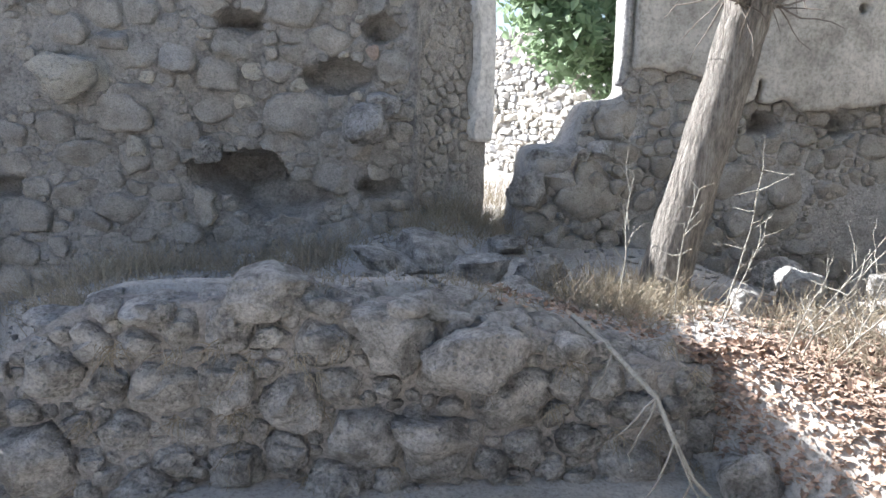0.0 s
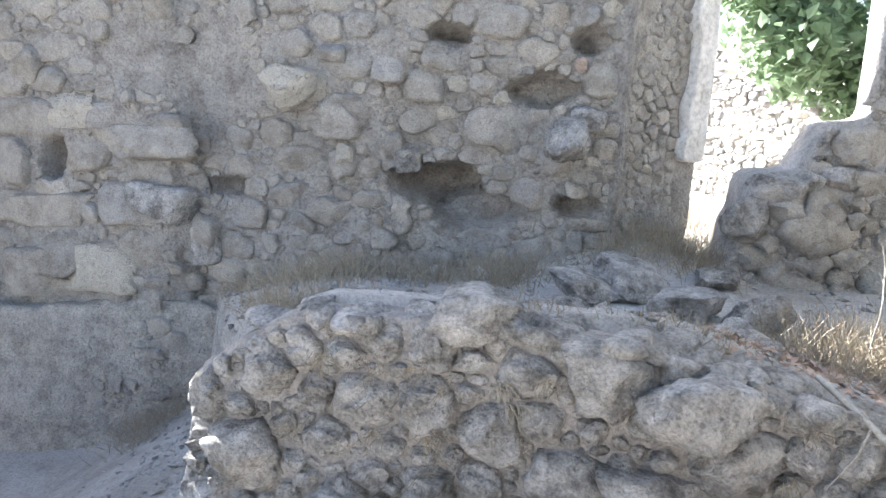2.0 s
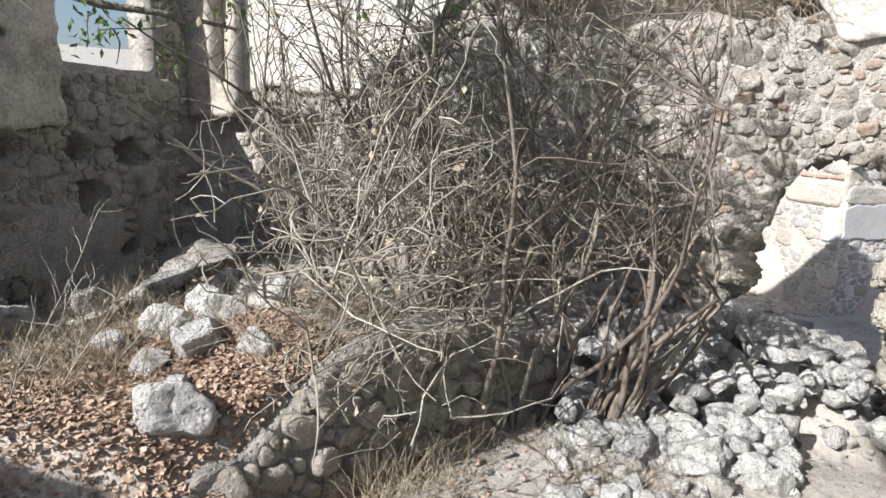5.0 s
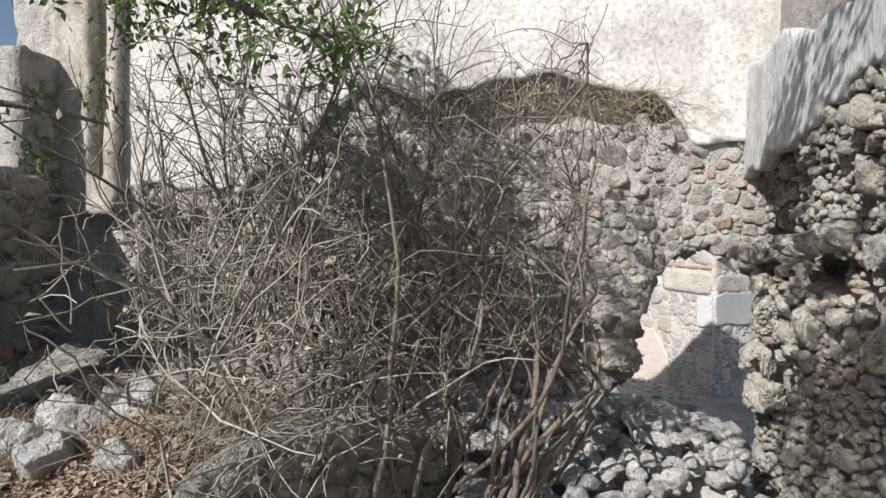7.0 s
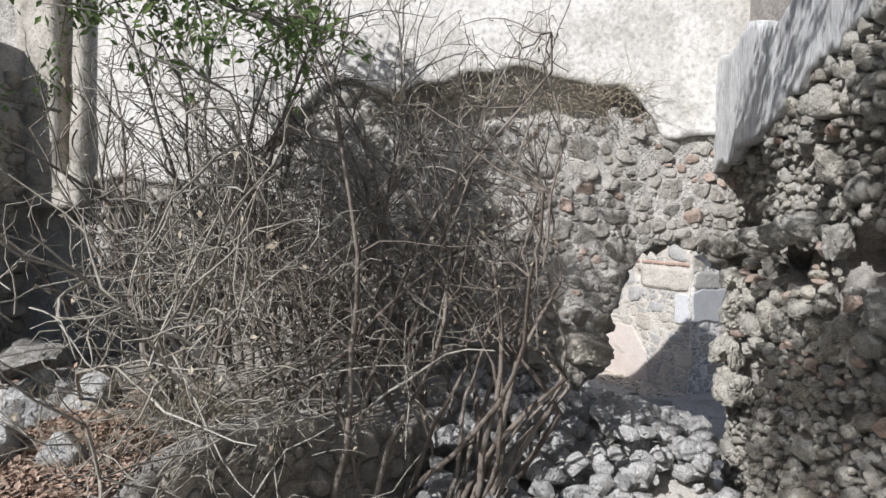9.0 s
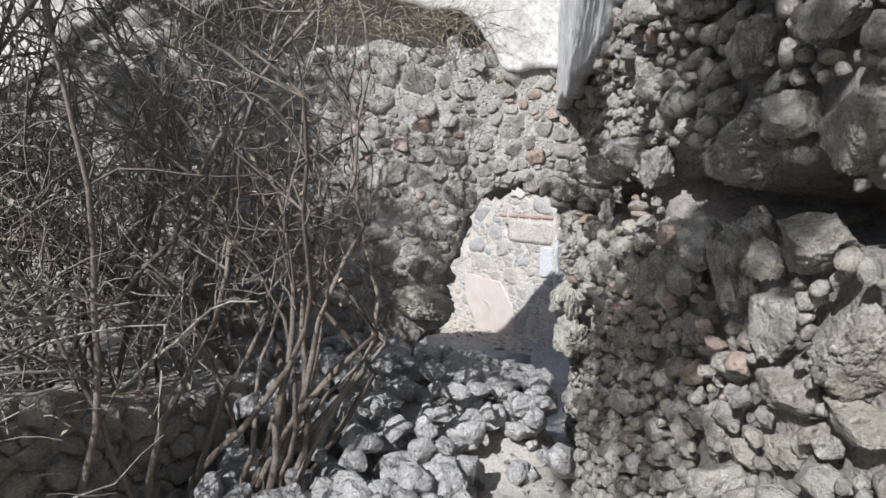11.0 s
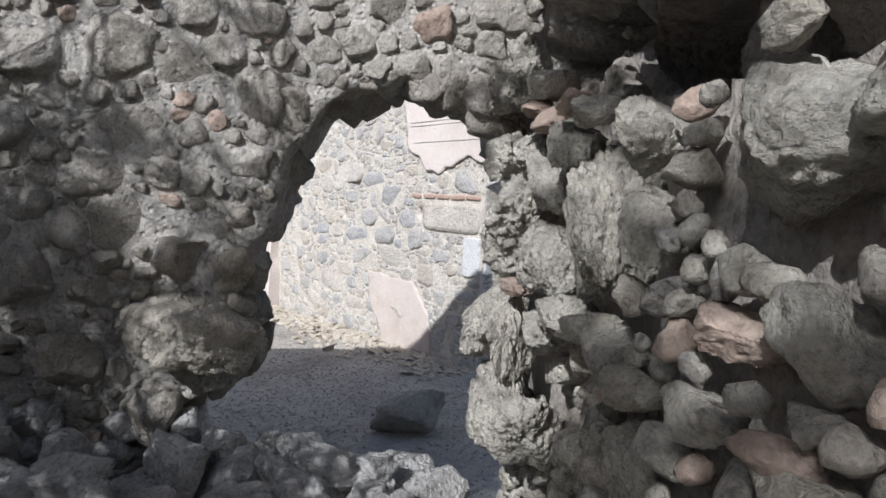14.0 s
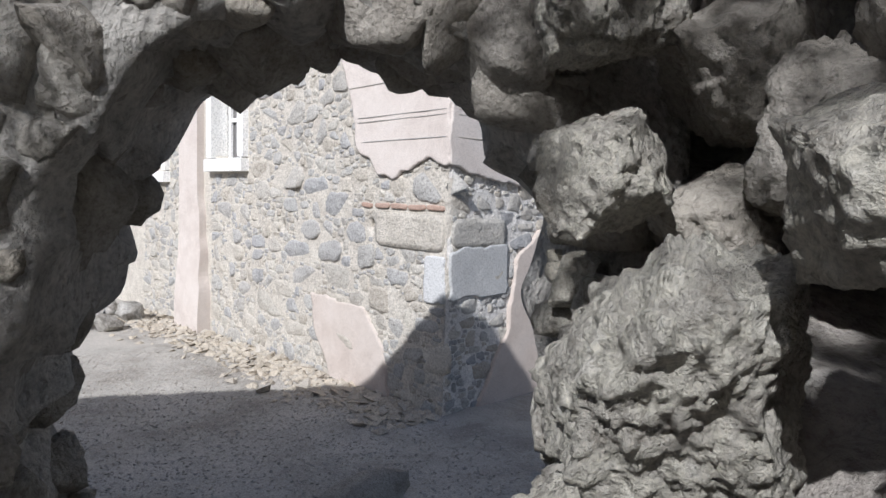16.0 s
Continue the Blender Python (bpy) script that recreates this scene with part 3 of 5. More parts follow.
# splayed side of the doorway, narrowing outwards, with a strip of old plaster at its outer edge
splay_face = Face((0.22, 4.88, 0), (0.69, 0.62, 0), (0.62, -0.69, 0))
splay = slab("door_splay", splay_face, (0, 0.87, -0.1, 3.0), 0.045, lambda u, v: (v < 2.7) & (u < 0.85), lambda u, v: 0.03 * cloud(u, v, 0.4, 41) + 0.06 * ease(0.15, 0, u), 0.6, mortar, seed=3)
splay = part("door_splay", splay, north_wall)
part("plaster", slab("plaster", splay_face, (0.6, 0.88, 1.2, 2.9), 0.04, lambda u, v: (v < 2.7) & (u > 0.66 + 0.07 * cloud(v, u, 0.3, 9)), lambda u, v: 0.08 + 0 * u, 0.1, white_plaster), north_wall, "remnant of pale lime plaster")

# ---- north wall, east of the doorway ----
ne_face = Face((0, 4.9, 0), (1, 0, 0), (0, -1, 0))
NE_HOLES = [(2.98, 1.40, 0.13, 0.08, 0.35), (3.62, 1.40, 0.11, 0.1, 0.35), (4.28, 1.38, 0.12, 0.11, 0.35), (4.78, 1.31, 0.12, 0.13, 0.35), (4.33, 0.92, 0.13, 0.16, 0.35), (4.75, 0.42, 0.1, 0.06, 0.9)]


def ne_top(u):
    stair = 0.55 + 0.65 * ease(0.98, 1.12, u) + 0.38 * ease(1.35, 1.6, u)
    body = np.where(u > 1.82, 3.35 + 0.25 * cloud(u, 0 * u, 0.9, 51), stair)
    notch = np.where((u > 4.08) & (u < 5.2), 2.06 + 0.09 * cloud(u, 0 * u, 0.35, 52), 9)
    return np.minimum(body, notch)


def ne_in(u, v):
    return (v < ne_top(u)) & (u > 0.97 + 0.05 * cloud(v, 0 * v, 0.3, 53)) & (u < 5.9)


def ne_front(u, v):
    return 0.06 * cloud(u, v, 0.6, 54) + 0.18 * ease(1.6, 1.0, v) * ease(2.2, 1.4, u) + 0.06 * ease(1.4, 0.8, v) - holes_at(u, v, NE_HOLES)


def ne_plaster(u, v):
    low = 1.50 + 0.16 * cloud(u, v, 0.7, 55) + 0.07 * cloud(u, v, 0.13, 58) + 0.2 * ease(2.75, 2.5, u)
    return (v > low) & (v < ne_top(u) - 0.03) & (u > 1.86) & (u < 4.08 + 0.1 * cloud(v, u, 0.3, 59)) & (cloud(u, v, 0.45, 56) < 0.5)


north_east = tagged(new("wall_north_east", slab("wall_north_east", ne_face, (0.8, 5.95, -0.6, 3.9), 0.045, ne_in, ne_front, 0.3, mortar, seed=4)), "ruined rubble wall with beam holes and plaster remnants", "wall", kind="structure")
part("plaster", slab("plaster", ne_face, (1.8, 4.2, 1.2, 3.8), 0.035, ne_plaster, lambda u, v: 0.075 + 0.025 * cloud(u, v, 0.6, 57), 0.04, plaster, 0.02, 5), north_east, "weathered beige plaster remnant")
# the darker mortar colour makes this sun-facing edge look unlit
part("door_edge", slab("door_edge", Face((1.82, 4.86, 0), (0, 1, 0), (-1, 0, 0)), (0, 0.16, 1.66, 3.3), 0.04, lambda u, v: u > -1, lambda u, v: 0.03 + 0 * u, 0.03, mortar, 0.01, 6), north_east, "grey door edge, darkened to look unlit")

# ---- retaining wall at the west, below the ledge ----
west_face = Face((-2.75, 4.69, 0), (-1, -0.10, 0), (0.10, -1, 0))
west_front = lambda u, v: 0.07 * cloud(u, v, 0.5, 61) + 0.30 * np.maximum(0, -0.1 - v) * ease(0.2, 1.6, u)
west_in = lambda u, v: v < -0.08 - 0.06 * u + 0.07 * cloud(u, 0 * u, 0.5, 62)
west_wall = tagged(new("wall_west", slab("wall_west", west_face, (-0.1, 3.0, -1.7, 0.3), 0.045, west_in, west_front, 0.5, light_mortar, seed=7)), "earthy plastered retaining wall below the ruin", "wall", kind="structure")

# wall added past the broken end, only to block sun from the low ground
sunblock_face = Face((-6.05, 5.42, 0), (0, -1, 0), (1, 0, 0))
tagged(new("wall_outer", slab("wall_outer", sunblock_face, (0, 2.6, -1.8, 4.6), 0.12, lambda u, v: v < 4.1 + 0.2 * cloud(u, 0 * u, 0.8, 66), lambda u, v: 0.05 * cloud(u, v, 0.6, 67), 0.4, mortar, seed=18)), "plain rubble wall added to keep sun off the ground", "wall", kind="structure")

# ---- small retaining wall beside the shrub ----
bank_face = Face((1.95, 1.66, 0), (2.5, -1.0, 0), (-1.0, -2.5, 0))
bank_front = lambda u, v: 0.05 * cloud(u, v, 0.5, 71) - 0.1 * v
bank_in = lambda u, v: v < 0.24 + 0.32 * ease(0.15, 0.9, u) - 0.3 * ease(1.5, 2.5, u) + 0.06 * cloud(u, 0 * u, 0.4, 72)
bank_wall = tagged(new("wall_bank", slab("wall_bank", bank_face, (-0.05, 3.2, -0.8, 0.8), 0.045, bank_in, bank_front, 0.25, mortar, seed=8)), "low dry-stone bank under the leafy terrace", "wall", kind="structure")

# ---- east wall with the broken arch ----
east_face = Face((5.8, 0, 0), (0, 1, 0), (-1, 0, 0))
ARCH = [(-0.45, -1.5), (-0.45, 0.33), (-0.70, 0.42), (-0.72, 0.55), (-0.66, 0.71), (-0.72, 0.92), (-0.79, 1.14), (-0.87, 1.34), (-0.93, 1.45), (-1.09, 1.505), (-1.255, 1.54), (-1.41, 1.51), (-1.57, 1.455), (-1.62, 1.33), (-1.8, 1.2), (-1.8, -1.5)]
EAST_HOLES = [(0.25, 2.72, 1.15, 0.2, 0.3)]


def east_top(u):
    gable = 4.42 - 0.25 * np.abs(u - 0.9)
    return np.where(u < 0.38, 3.75, np.maximum(gable, 4.14)) + 0.06 * cloud(u, 0 * u, 0.5, 81)


def east_in(u, v):
    rag = 0.085 * cloud(u, v, 0.15, 86)
    return (v < east_top(u)) & ~in_polygon(u + rag * (v > 0.75), v + 0.04 * cloud(v, u, 0.16, 87), ARCH)


def east_front(u, v):
    return 0.045 * cloud(u, v, 0.5, 82) + 0.06 * ease(1.2, 0.3, v) - holes_at(u, v, EAST_HOLES)


def east_plaster(u, v):
    low = 1.95 + 0.95 * ease(2.9, 1.6, u) - 0.5 * ease(-0.7, -1.1, u) + 0.2 * cloud(u, v, 0.55, 83)
    return (v > low) & (v < east_top(u) - 0.04)


east_wall = tagged(new("wall_east", slab("wall_east", east_face, (-1.9, 5.6, -1.1, 6.0), 0.03, east_in, east_front, 0.5, light_mortar, 0.045, seed=9)), "tall ruined rubble wall with a broken arched opening", "wall", kind="structure")
part("plaster", slab("plaster", east_face, (-1.8, 4.3, 1.7, 5.9), 0.045, east_plaster, lambda u, v: 0.07 + 0.015 * cloud(u, v, 0.9, 84), 0.02, white_plaster, 0.025, 10), east_wall, "sunlit white lime plaster")
# the pier's darker plaster carries its dirt and also the shade it lacks
pier = slab("pier", Face((5.62, 0, 0), (0, 1, 0), (-1, 0, 0)), (4.25, 5.0, 1.7, 4.4), 0.06, lambda u, v: (u < 4.4) | (u > 4.55) | (v < 2.0), lambda u, v: 0.03 * cloud(u, v, 0.6, 85), 0.25, plaster, 0.03, 11)
part("pier", pier, east_wall, "dirty grey plastered corner pier, darkened for shade")

# ---- south wall beside the path ----
south_face = Face((0, -1.6, 0), (1, 0, 0), (0, 1, 0))
SOUTH_HOLES = [(4.25, 1.43, 0.42, 0.11, 0.45), (3.2, 1.5, 0.34, 0.12, 0.5), (2.5, 1.42, 0.75, 0.07, 0.4), (5.36, 1.40, 0.48, 0.34, 0.55)]


def south_top(u):
    return 3.5 + 0.25 * cloud(u, 0 * u, 0.9, 91) - 0.3 * ease(4.0, 2.0, u)


def south_front(u, v):
    lean = 0.10 * ease(1.3, 0.2, v) * ease(5.1, 4.6, u) - 0.11 * ease(4.3, 4.7, u)
    return 0.05 * cloud(u, v, 0.5, 92) + lean - 0.07 * ease(2.2, 2.0, v) - holes_at(u, v, SOUTH_HOLES)


def south_plaster(u, v):
    low = 2.99 + -0.152 * u + 0.1 * cloud(u, v, 0.3, 93) + 0.04 * cloud(u, v, 0.08, 95)
    high = 2.56 + 0.084 * u + 0.1 * cloud(u, v, 0.25, 96)
    return (v > low) & (v < np.minimum(high, south_top(u) - 0.05))


south_in = lambda u, v: v < south_top(u)
south_wall = tagged(new("wall_south", slab("wall_south", south_face, (-1.5, 6.1, -0.8, 4.0), 0.045, south_in, south_front, 0.7, earth, seed=12)), "close rubble wall of mixed boulders and pebbles", "wall", kind="structure")
part("plaster", slab("plaster", south_face, (3.0, 6.05, 1.8, 3.9), 0.04, south_plaster, lambda u, v: 0.09 + 0.02 * cloud(u, v, 0.7, 94), 0.02, grey_plaster, 0.025, 13), south_wall, "grey lime plaster remnant")

# ---- beyond the north doorway ----
lane_face = Face((1.45, 10.9, 0), (0.40, -0.916, 0), (-0.916, -0.40, 0))
lane_in = lambda u, v: v < 2.6 + 0.15 * cloud(u, 0 * u, 1, 101)
lane_wall = tagged(new("wall_lane", slab("wall_lane", lane_face, (-3, 4.6, 0.0, 3.0), 0.08, lane_in, lambda u, v: 0.05 * cloud(u, v, 0.5, 102), 0.5, light_mortar, seed=14)), "sunlit stone wall along the lane behind", "wall", kind="structure")
masonry(lane_wall, lane_face, (-0.4, 4.6, 0.3, 2.7), pack((-0.4, 4.6, 0.3, 2.6), lane_in, [(0.07, 0.12, 900), (0.035, 0.06, 3000)], 103, 4.0, wobble=0.06), lane_in, lambda u, v: 0.03 + 0 * u, house_stone, 104, 200, cell=0.02, bulge=0.25, power=4)


def tree_crown(tree, blobs, count, size, material, seed, label=""):
    r = np.random.default_rng(seed)
    centres = []
    for x, y, z, a, b in blobs:
        d = r.normal(size=(count, 3))
        d /= np.linalg.norm(d, axis=1)[:, None]
        rad = r.uniform(0.25, 1, (count, 1)) ** 0.45
        lump = 1 + 0.3 * np.sin(d[:, :1] * 7 + x) * np.sin(d[:, 1:2] * 6 + y)
        centres.append(np.array([x, y, z]) + d * rad * lump * [a, a, b])
    return part("crown", mesh_of("crown", *leaves(np.concatenate(centres), size, r, 0.02, 1.3), material, False), tree, label)


fig = empty("fig_tree", 2.9, 7.4, on_ground(2.9, 7.4))
tagged(fig, "leafy green fig tree in full sun behind the doorway", "tree")
r0 = np.random.default_rng(3)
trunk_lines = [(twig((2.9, 7.4, 0.3), (-0.1, 0.1, 1), 1.6, r0, 0.15), 0.12, 0.08)]
for k in range(9):
    trunk_lines.append((twig((2.8, 7.4, 1.3 + 0.1 * k), (r0.normal() - 0.6, r0.normal() * 0.6 - 0.2, 1.0), 1.7, r0, 0.3), 0.05, 0.015))
part("trunk", mesh_of("trunk", *tubes(trunk_lines, 7), bark), fig)
tree_crown(fig, [(1.75, 6.9, 2.75, 0.55, 0.75), (2.3, 6.9, 2.2, 0.5, 0.55), (2.0, 7.4, 3.3, 0.7, 0.7), (2.8, 7.2, 3.0, 0.8, 0.9), (2.55, 6.7, 1.9, 0.4, 0.4), (1.45, 6.6, 2.9, 0.45, 0.5), (1.75, 6.4, 2.25, 0.38, 0.45)], 850, 0.095, fig_leaf, 4)

far_green = empty("green_bush", -7.2, 7.6, 0.2)
tagged(far_green, "bright green bush behind the broken wall end", "bush")
part("stem", mesh_of("stem", *tubes([(twig((-7.2 + 0.3 * k, 7.6, 0.1), (0.1 * k - 0.2, 0, 1), 1.6, r0, 0.2), 0.03, 0.01) for k in range(5)], 5), bark), far_green)
tree_crown(far_green, [(-7.0, 7.4, 1.0, 0.9, 0.8), (-6.6, 7.9, 1.5, 0.8, 0.9), (-8.2, 8, 1.5, 1.1, 1.2)], 500, 0.07, reed_leaf, 5)

# ---- leaning tree on the terrace ----
tree = empty("tree", 1.55, 3.52, on_ground(1.55, 3.52) - 0.05)
tagged(tree, "leaning tree with rough grey-brown bark", "tree")
r0 = np.random.default_rng(9)
spine = np.array([(1.62, 3.52, 0.3), (1.66, 3.52, 0.48), (1.73, 3.50, 0.9), (1.81, 3.46, 1.35), (1.89, 3.42, 1.8), (1.93, 3.38, 2.1), (1.98, 3.36, 2.5), (2.06, 3.36, 3.0), (2.1, 3.4, 3.6)])
fine = np.stack([np.interp(np.linspace(0, 8, 60), np.arange(9), spine[:, i]) for i in range(3)], 1)
tv, tf = tubes([(fine, 0.148, 0.098)], 28)
ringed = tv.reshape(60, 28, 3)
for i in range(60):
    for j in range(28):
        c = fine[i]
        d = ringed[i, j] - c
        flare = 1 + 0.35 * math.exp(-i / 3.0)
        knot = 0.25 * math.exp(-((i - 43) / 3.5) ** 2)
        ringed[i, j] = c + d * (flare + knot + 0.10 * noise.noise(Vector((j * 0.9, i * 0.35, 2))) + 0.05 * noise.noise(Vector((j * 2.1, i * 0.9, 5))))
part("trunk", mesh_of("trunk", tv, tf, bark), tree)
limbs = [
    (np.array([(1.93, 3.37, 2.1), (2.12, 3.25, 2.3), (2.4, 2.98, 2.3), (2.6, 2.75, 2.22), (2.85, 2.5, 2.2), (3.1, 2.3, 2.16)]), 0.04, 0.009),
    (twig((1.93, 3.36, 1.98), (-0.5, -0.5, 0.5), 0.5, r0, 0.3, 0.3, 6), 0.035, 0.012),
    (twig((1.95, 3.36, 2.0), (0.5, -0.5, 0.3), 0.45, r0, 0.4, 0.2, 6), 0.035, 0.012),
    (np.array([(2.0, 3.36, 2.8), (2.2, 2.7, 2.95), (2.35, 2.1, 2.85), (2.5, 1.65, 2.72), (2.7, 1.3, 2.6), (2.85, 0.95, 2.48)]), 0.045, 0.008),
    (np.array([(2.0, 3.36, 2.8), (2.3, 2.9, 3.0), (2.65, 2.4, 2.95), (2.9, 2.1, 2.82), (3.05, 1.8, 2.7)]), 0.04, 0.008),
    (twig((2.1, 3.4, 3.5), (-0.6, 0.2, 0.8), 1.2, r0, 0.3, 0.1, 7), 0.06, 0.015),
]
for n, limb in enumerate(limbs):
    part("branch", mesh_of("branch", *tubes([limb], 7), bark), tree)
fork, sprigs = [], []
for n, (pts, a, b) in enumerate(limbs):
    for q in pts[1:] if n != 3 else pts[2:]:
        for _ in range(13 if n in (3, 4) else 4):
            line = twig(q + r0.normal(size=3) * 0.05, r0.normal(size=3) + (0, 0, -0.2), r0.uniform(0.12, 0.42), r0, 0.5)
            fork.append((line, 0.006, 0.002))
            if n in (0, 3, 4) and r0.random() < (0.9 if n else 0.45):
                sprigs += [line[2], line[4], line[5]]
part("twig_mass", mesh_of("twig_mass", *tubes(fork, 4), twig_grey), tree, kind="stuff")
centres = np.concatenate([[p + r0.normal(size=3) * 0.05 for _ in range(10)] for p in sprigs])
part("leaf_mass", mesh_of("leaf_mass", *leaves(centres, 0.027, r0, 0.02, 2.2), small_leaf, False), tree, "sparse small green leaves", "stuff")
high = []
for k in range(78):
    x, y = r0.uniform(-1.1, 2.6), r0.uniform(-0.7, 3.2)
    if (x < 1.1 and y > 1.9) or math.hypot(x - 1.5, y - 1.0) < 0.42:
        continue
    high.append((x, y, r0.uniform(3.95, 4.6), r0.uniform(0.14, 0.27), r0.uniform(0.1, 0.18)))
for k in range(18):
    x0, y0 = ((1.75, 2.45), (0.85, 0.8))[k % 3 == 0]
    high.append((x0 + r0.uniform(-0.45, 0.45), y0 + r0.uniform(-0.4, 0.4), r0.uniform(4.3, 4.8), r0.uniform(0.15, 0.24), r0.uniform(0.1, 0.18)))
for k in range(46):
    high.append((r0.uniform(1.1, 3.3), r0.uniform(2.8, 4.2), r0.uniform(3.95, 5.0), r0.uniform(0.16, 0.28), r0.uniform(0.1, 0.18)))
for k in range(24):
    high.append((r0.uniform(2.9, 3.9), r0.uniform(2.0, 3.6), r0.uniform(4.2, 4.7), r0.uniform(0.16, 0.26), r0.uniform(0.1, 0.18)))
for k in range(7):
    high.append((r0.uniform(-0.6, 0.4), r0.uniform(-0.1, 0.9), r0.uniform(3.9, 4.4), r0.uniform(0.16, 0.26), r0.uniform(0.1, 0.18)))
high = [b for b in high if ((b[0] - 1.65) / 0.9) ** 2 + ((b[1] - 0.97) / 0.62) ** 2 > 1 and math.hypot(b[0] - 0.33, b[1] - 0.55) > 0.3]
for x0, y0, wide, many in ((2.3, 0.3, 0.28, 9), (3.0, 2.6, 0.38, 7), (0.4, 1.2, 0.2, 8), (-0.75, 0.85, 0.32, 13), (-0.28, 1.05, 0.22, 7), (-0.32, 0.38, 0.2, 6)):
    for k in range(many):
        high.append((x0 + r0.uniform(-wide, wide), y0 + r0.uniform(-wide, wide), r0.uniform(4.2, 4.6), r0.uniform(0.14, 0.22), r0.uniform(0.1, 0.16)))
tree_crown(tree, high, 62, 0.055, small_leaf, 12)
for tip in ((1.9, 1.6, 4.1), (0.5, 0.6, 3.9), (2.3, 2.4, 4.4)):
    start = np.array((2.1, 3.4, 3.5))
    bough = start + np.linspace(0, 1, 8)[:, None] * (np.array(tip) - start) + r0.normal(size=(8, 3)) * 0.04
    part("branch", mesh_of("branch", *tubes([(bough, 0.06, 0.02)], 7), bark), tree)

# ---- bare shrub in front of the east wall ----
shrub = empty("bare_shrub", 4.1, 0.9, on_ground(4.1, 0.9))
tagged(shrub, "large leafless shrub of tangled grey dry branches", "shrub")
r0 = np.random.default_rng(21)
stems, boughs, sprays, pale, arcs, arc_twigs = [], [], [], [], [], []
for k in range(58):
    bx, by = r0.uniform(3.5, 4.9), r0.uniform(0.35, 2.5)
    if k < 12:
        bx, by = r0.uniform(3.95, 4.3), r0.uniform(0.15, 0.4)
    base = np.array([bx, by, on_ground(bx, by) - 0.03])
    lean = np.array([r0.normal(-0.12, 0.28), r0.normal(-0.02, 0.30) + 0.12 * (by - 0.9), 1.0])
    if k < 12:
        lean = np.array([r0.normal(0.05, 0.12), r0.normal(-0.32, 0.12), 1.0])
    length = r0.uniform(1.9, 3.5) if k % 3 else r0.uniform(1.2, 2.0)
    pts = twig(base, lean, length, r0, 0.46, 0.12, 11)
    pts[:, 0] = np.minimum(pts[:, 0], 5.55)
    edge = -0.42 + 0.05 * pts[:, 2]
    pts[:, 1] = edge + np.abs(pts[:, 1] - edge)
    stems.append((pts, r0.uniform(0.014, 0.026), 0.006))
for k in range(42):
    bx, by = r0.uniform(2.9, 4.2), r0.uniform(0.9, 2.3)
    base = np.array([bx, by, on_ground(bx, by)])
    way = np.array([r0.uniform(-1.0, -0.2), r0.normal(-0.15, 0.45), r0.uniform(0.3, 1.0)])
    pts = twig(base, way, r0.uniform(1.0, 2.1), r0, 0.32, -0.55, 8)
    pale.append((pts, r0.uniform(0.007, 0.013), 0.003))
for pts, a, b in stems + pale:
    for i in range(2, len(pts)):
        for _ in range(3 if i > 3 else 1):
            d = pts[i] - pts[i - 1]
            d = d / np.linalg.norm(d) + r0.normal(size=3) * 0.75
            q = twig(pts[i], d, r0.uniform(0.3, 0.85), r0, 0.55, 0.05, 6)
            q[:, 0] = np.minimum(q[:, 0], 5.65)
            boughs.append((q, 0.0065, 0.0028))
for q, a, b in boughs:
    for i in (2, 3, 4, 5, 6):
        if r0.random() < 0.62:
            d = q[i] - q[i - 1]
            d = d / np.linalg.norm(d) + r0.normal(size=3) * 0.85
            p = twig(q[i], d, r0.uniform(0.1, 0.34), r0, 0.6, 0.0, 4)
            p[:, 0] = np.minimum(p[:, 0], 5.65)
            sprays.append((p, 0.0034, 0.0016))
def clear_view(p):
    slope = 0.93 if r0.random() < 0.15 else 0.72
    return bool((p[:, 1] < slope * (p[:, 0] - 0.1) + 0.1).all() and not ((p[:, 1] < 0.3) & (p[:, 2] < 0.9)).any() and p[:, 2].min() > -0.2 and p[2:, 2].mean() > 0.45 and p[:, 1].min() > -0.32)


def thinned(p):
    if p[:, 2].mean() < 1.25 and p[:, 0].mean() < 3.7 and r0.random() < 0.78:
        return False
    return bool(clear_view(p) and not (p[:, 1].mean() < 0.95 and p[:, 2].mean() < 1.9 and r0.random() < 0.5))


for k in range(22):
    base = np.array([r0.uniform(3.3, 4.0), r0.uniform(0.75, 1.5), r0.uniform(0.35, 1.0)])
    sweep = twig(base, (-1.0, r0.normal(0.25, 0.3), r0.uniform(-0.05, 0.5)), r0.uniform(0.9, 1.5), r0, 0.42, -0.5, 9)
    if (sweep[:, 2] > 0.2).all():
        arcs.append((sweep, r0.uniform(0.005, 0.009), 0.0025))
for pts, a, b in arcs:
    for i in range(2, len(pts)):
        for _ in range(1 + i % 2):
            d = pts[i] - pts[i - 1]
            d = d / np.linalg.norm(d) + r0.normal(size=3) * 0.8
            arc_twigs.append((twig(pts[i], d, r0.uniform(0.12, 0.4), r0, 0.6, -0.1, 5), 0.0036, 0.0016))
pale = [s for s in pale if clear_view(s[0])] + arcs
boughs = [s for s in boughs if thinned(s[0])]
sprays = [s for s in sprays if thinned(s[0])]
for s in stems:
    part("stem", mesh_of("stem", *tubes([s], 6), twig_grey), shrub)
for s in pale:
    part("branch", mesh_of("branch", *tubes([s], 5), twig_pale), shrub, "bleached bare branch")
half = len(boughs) * 11 // 20
part("twig_mass", mesh_of("twig_mass", *tubes(boughs[:half] + sprays[: len(sprays) // 2], 3), twig_grey), shrub, kind="stuff")
part("twig_mass", mesh_of("twig_mass", *tubes(boughs[half:] + arc_twigs + sprays[len(sprays) // 2 :], 3), twig_pale), shrub, kind="stuff")
curled = [sprays[i][0][-1] for i in r0.integers(0, len(sprays), 1300)]
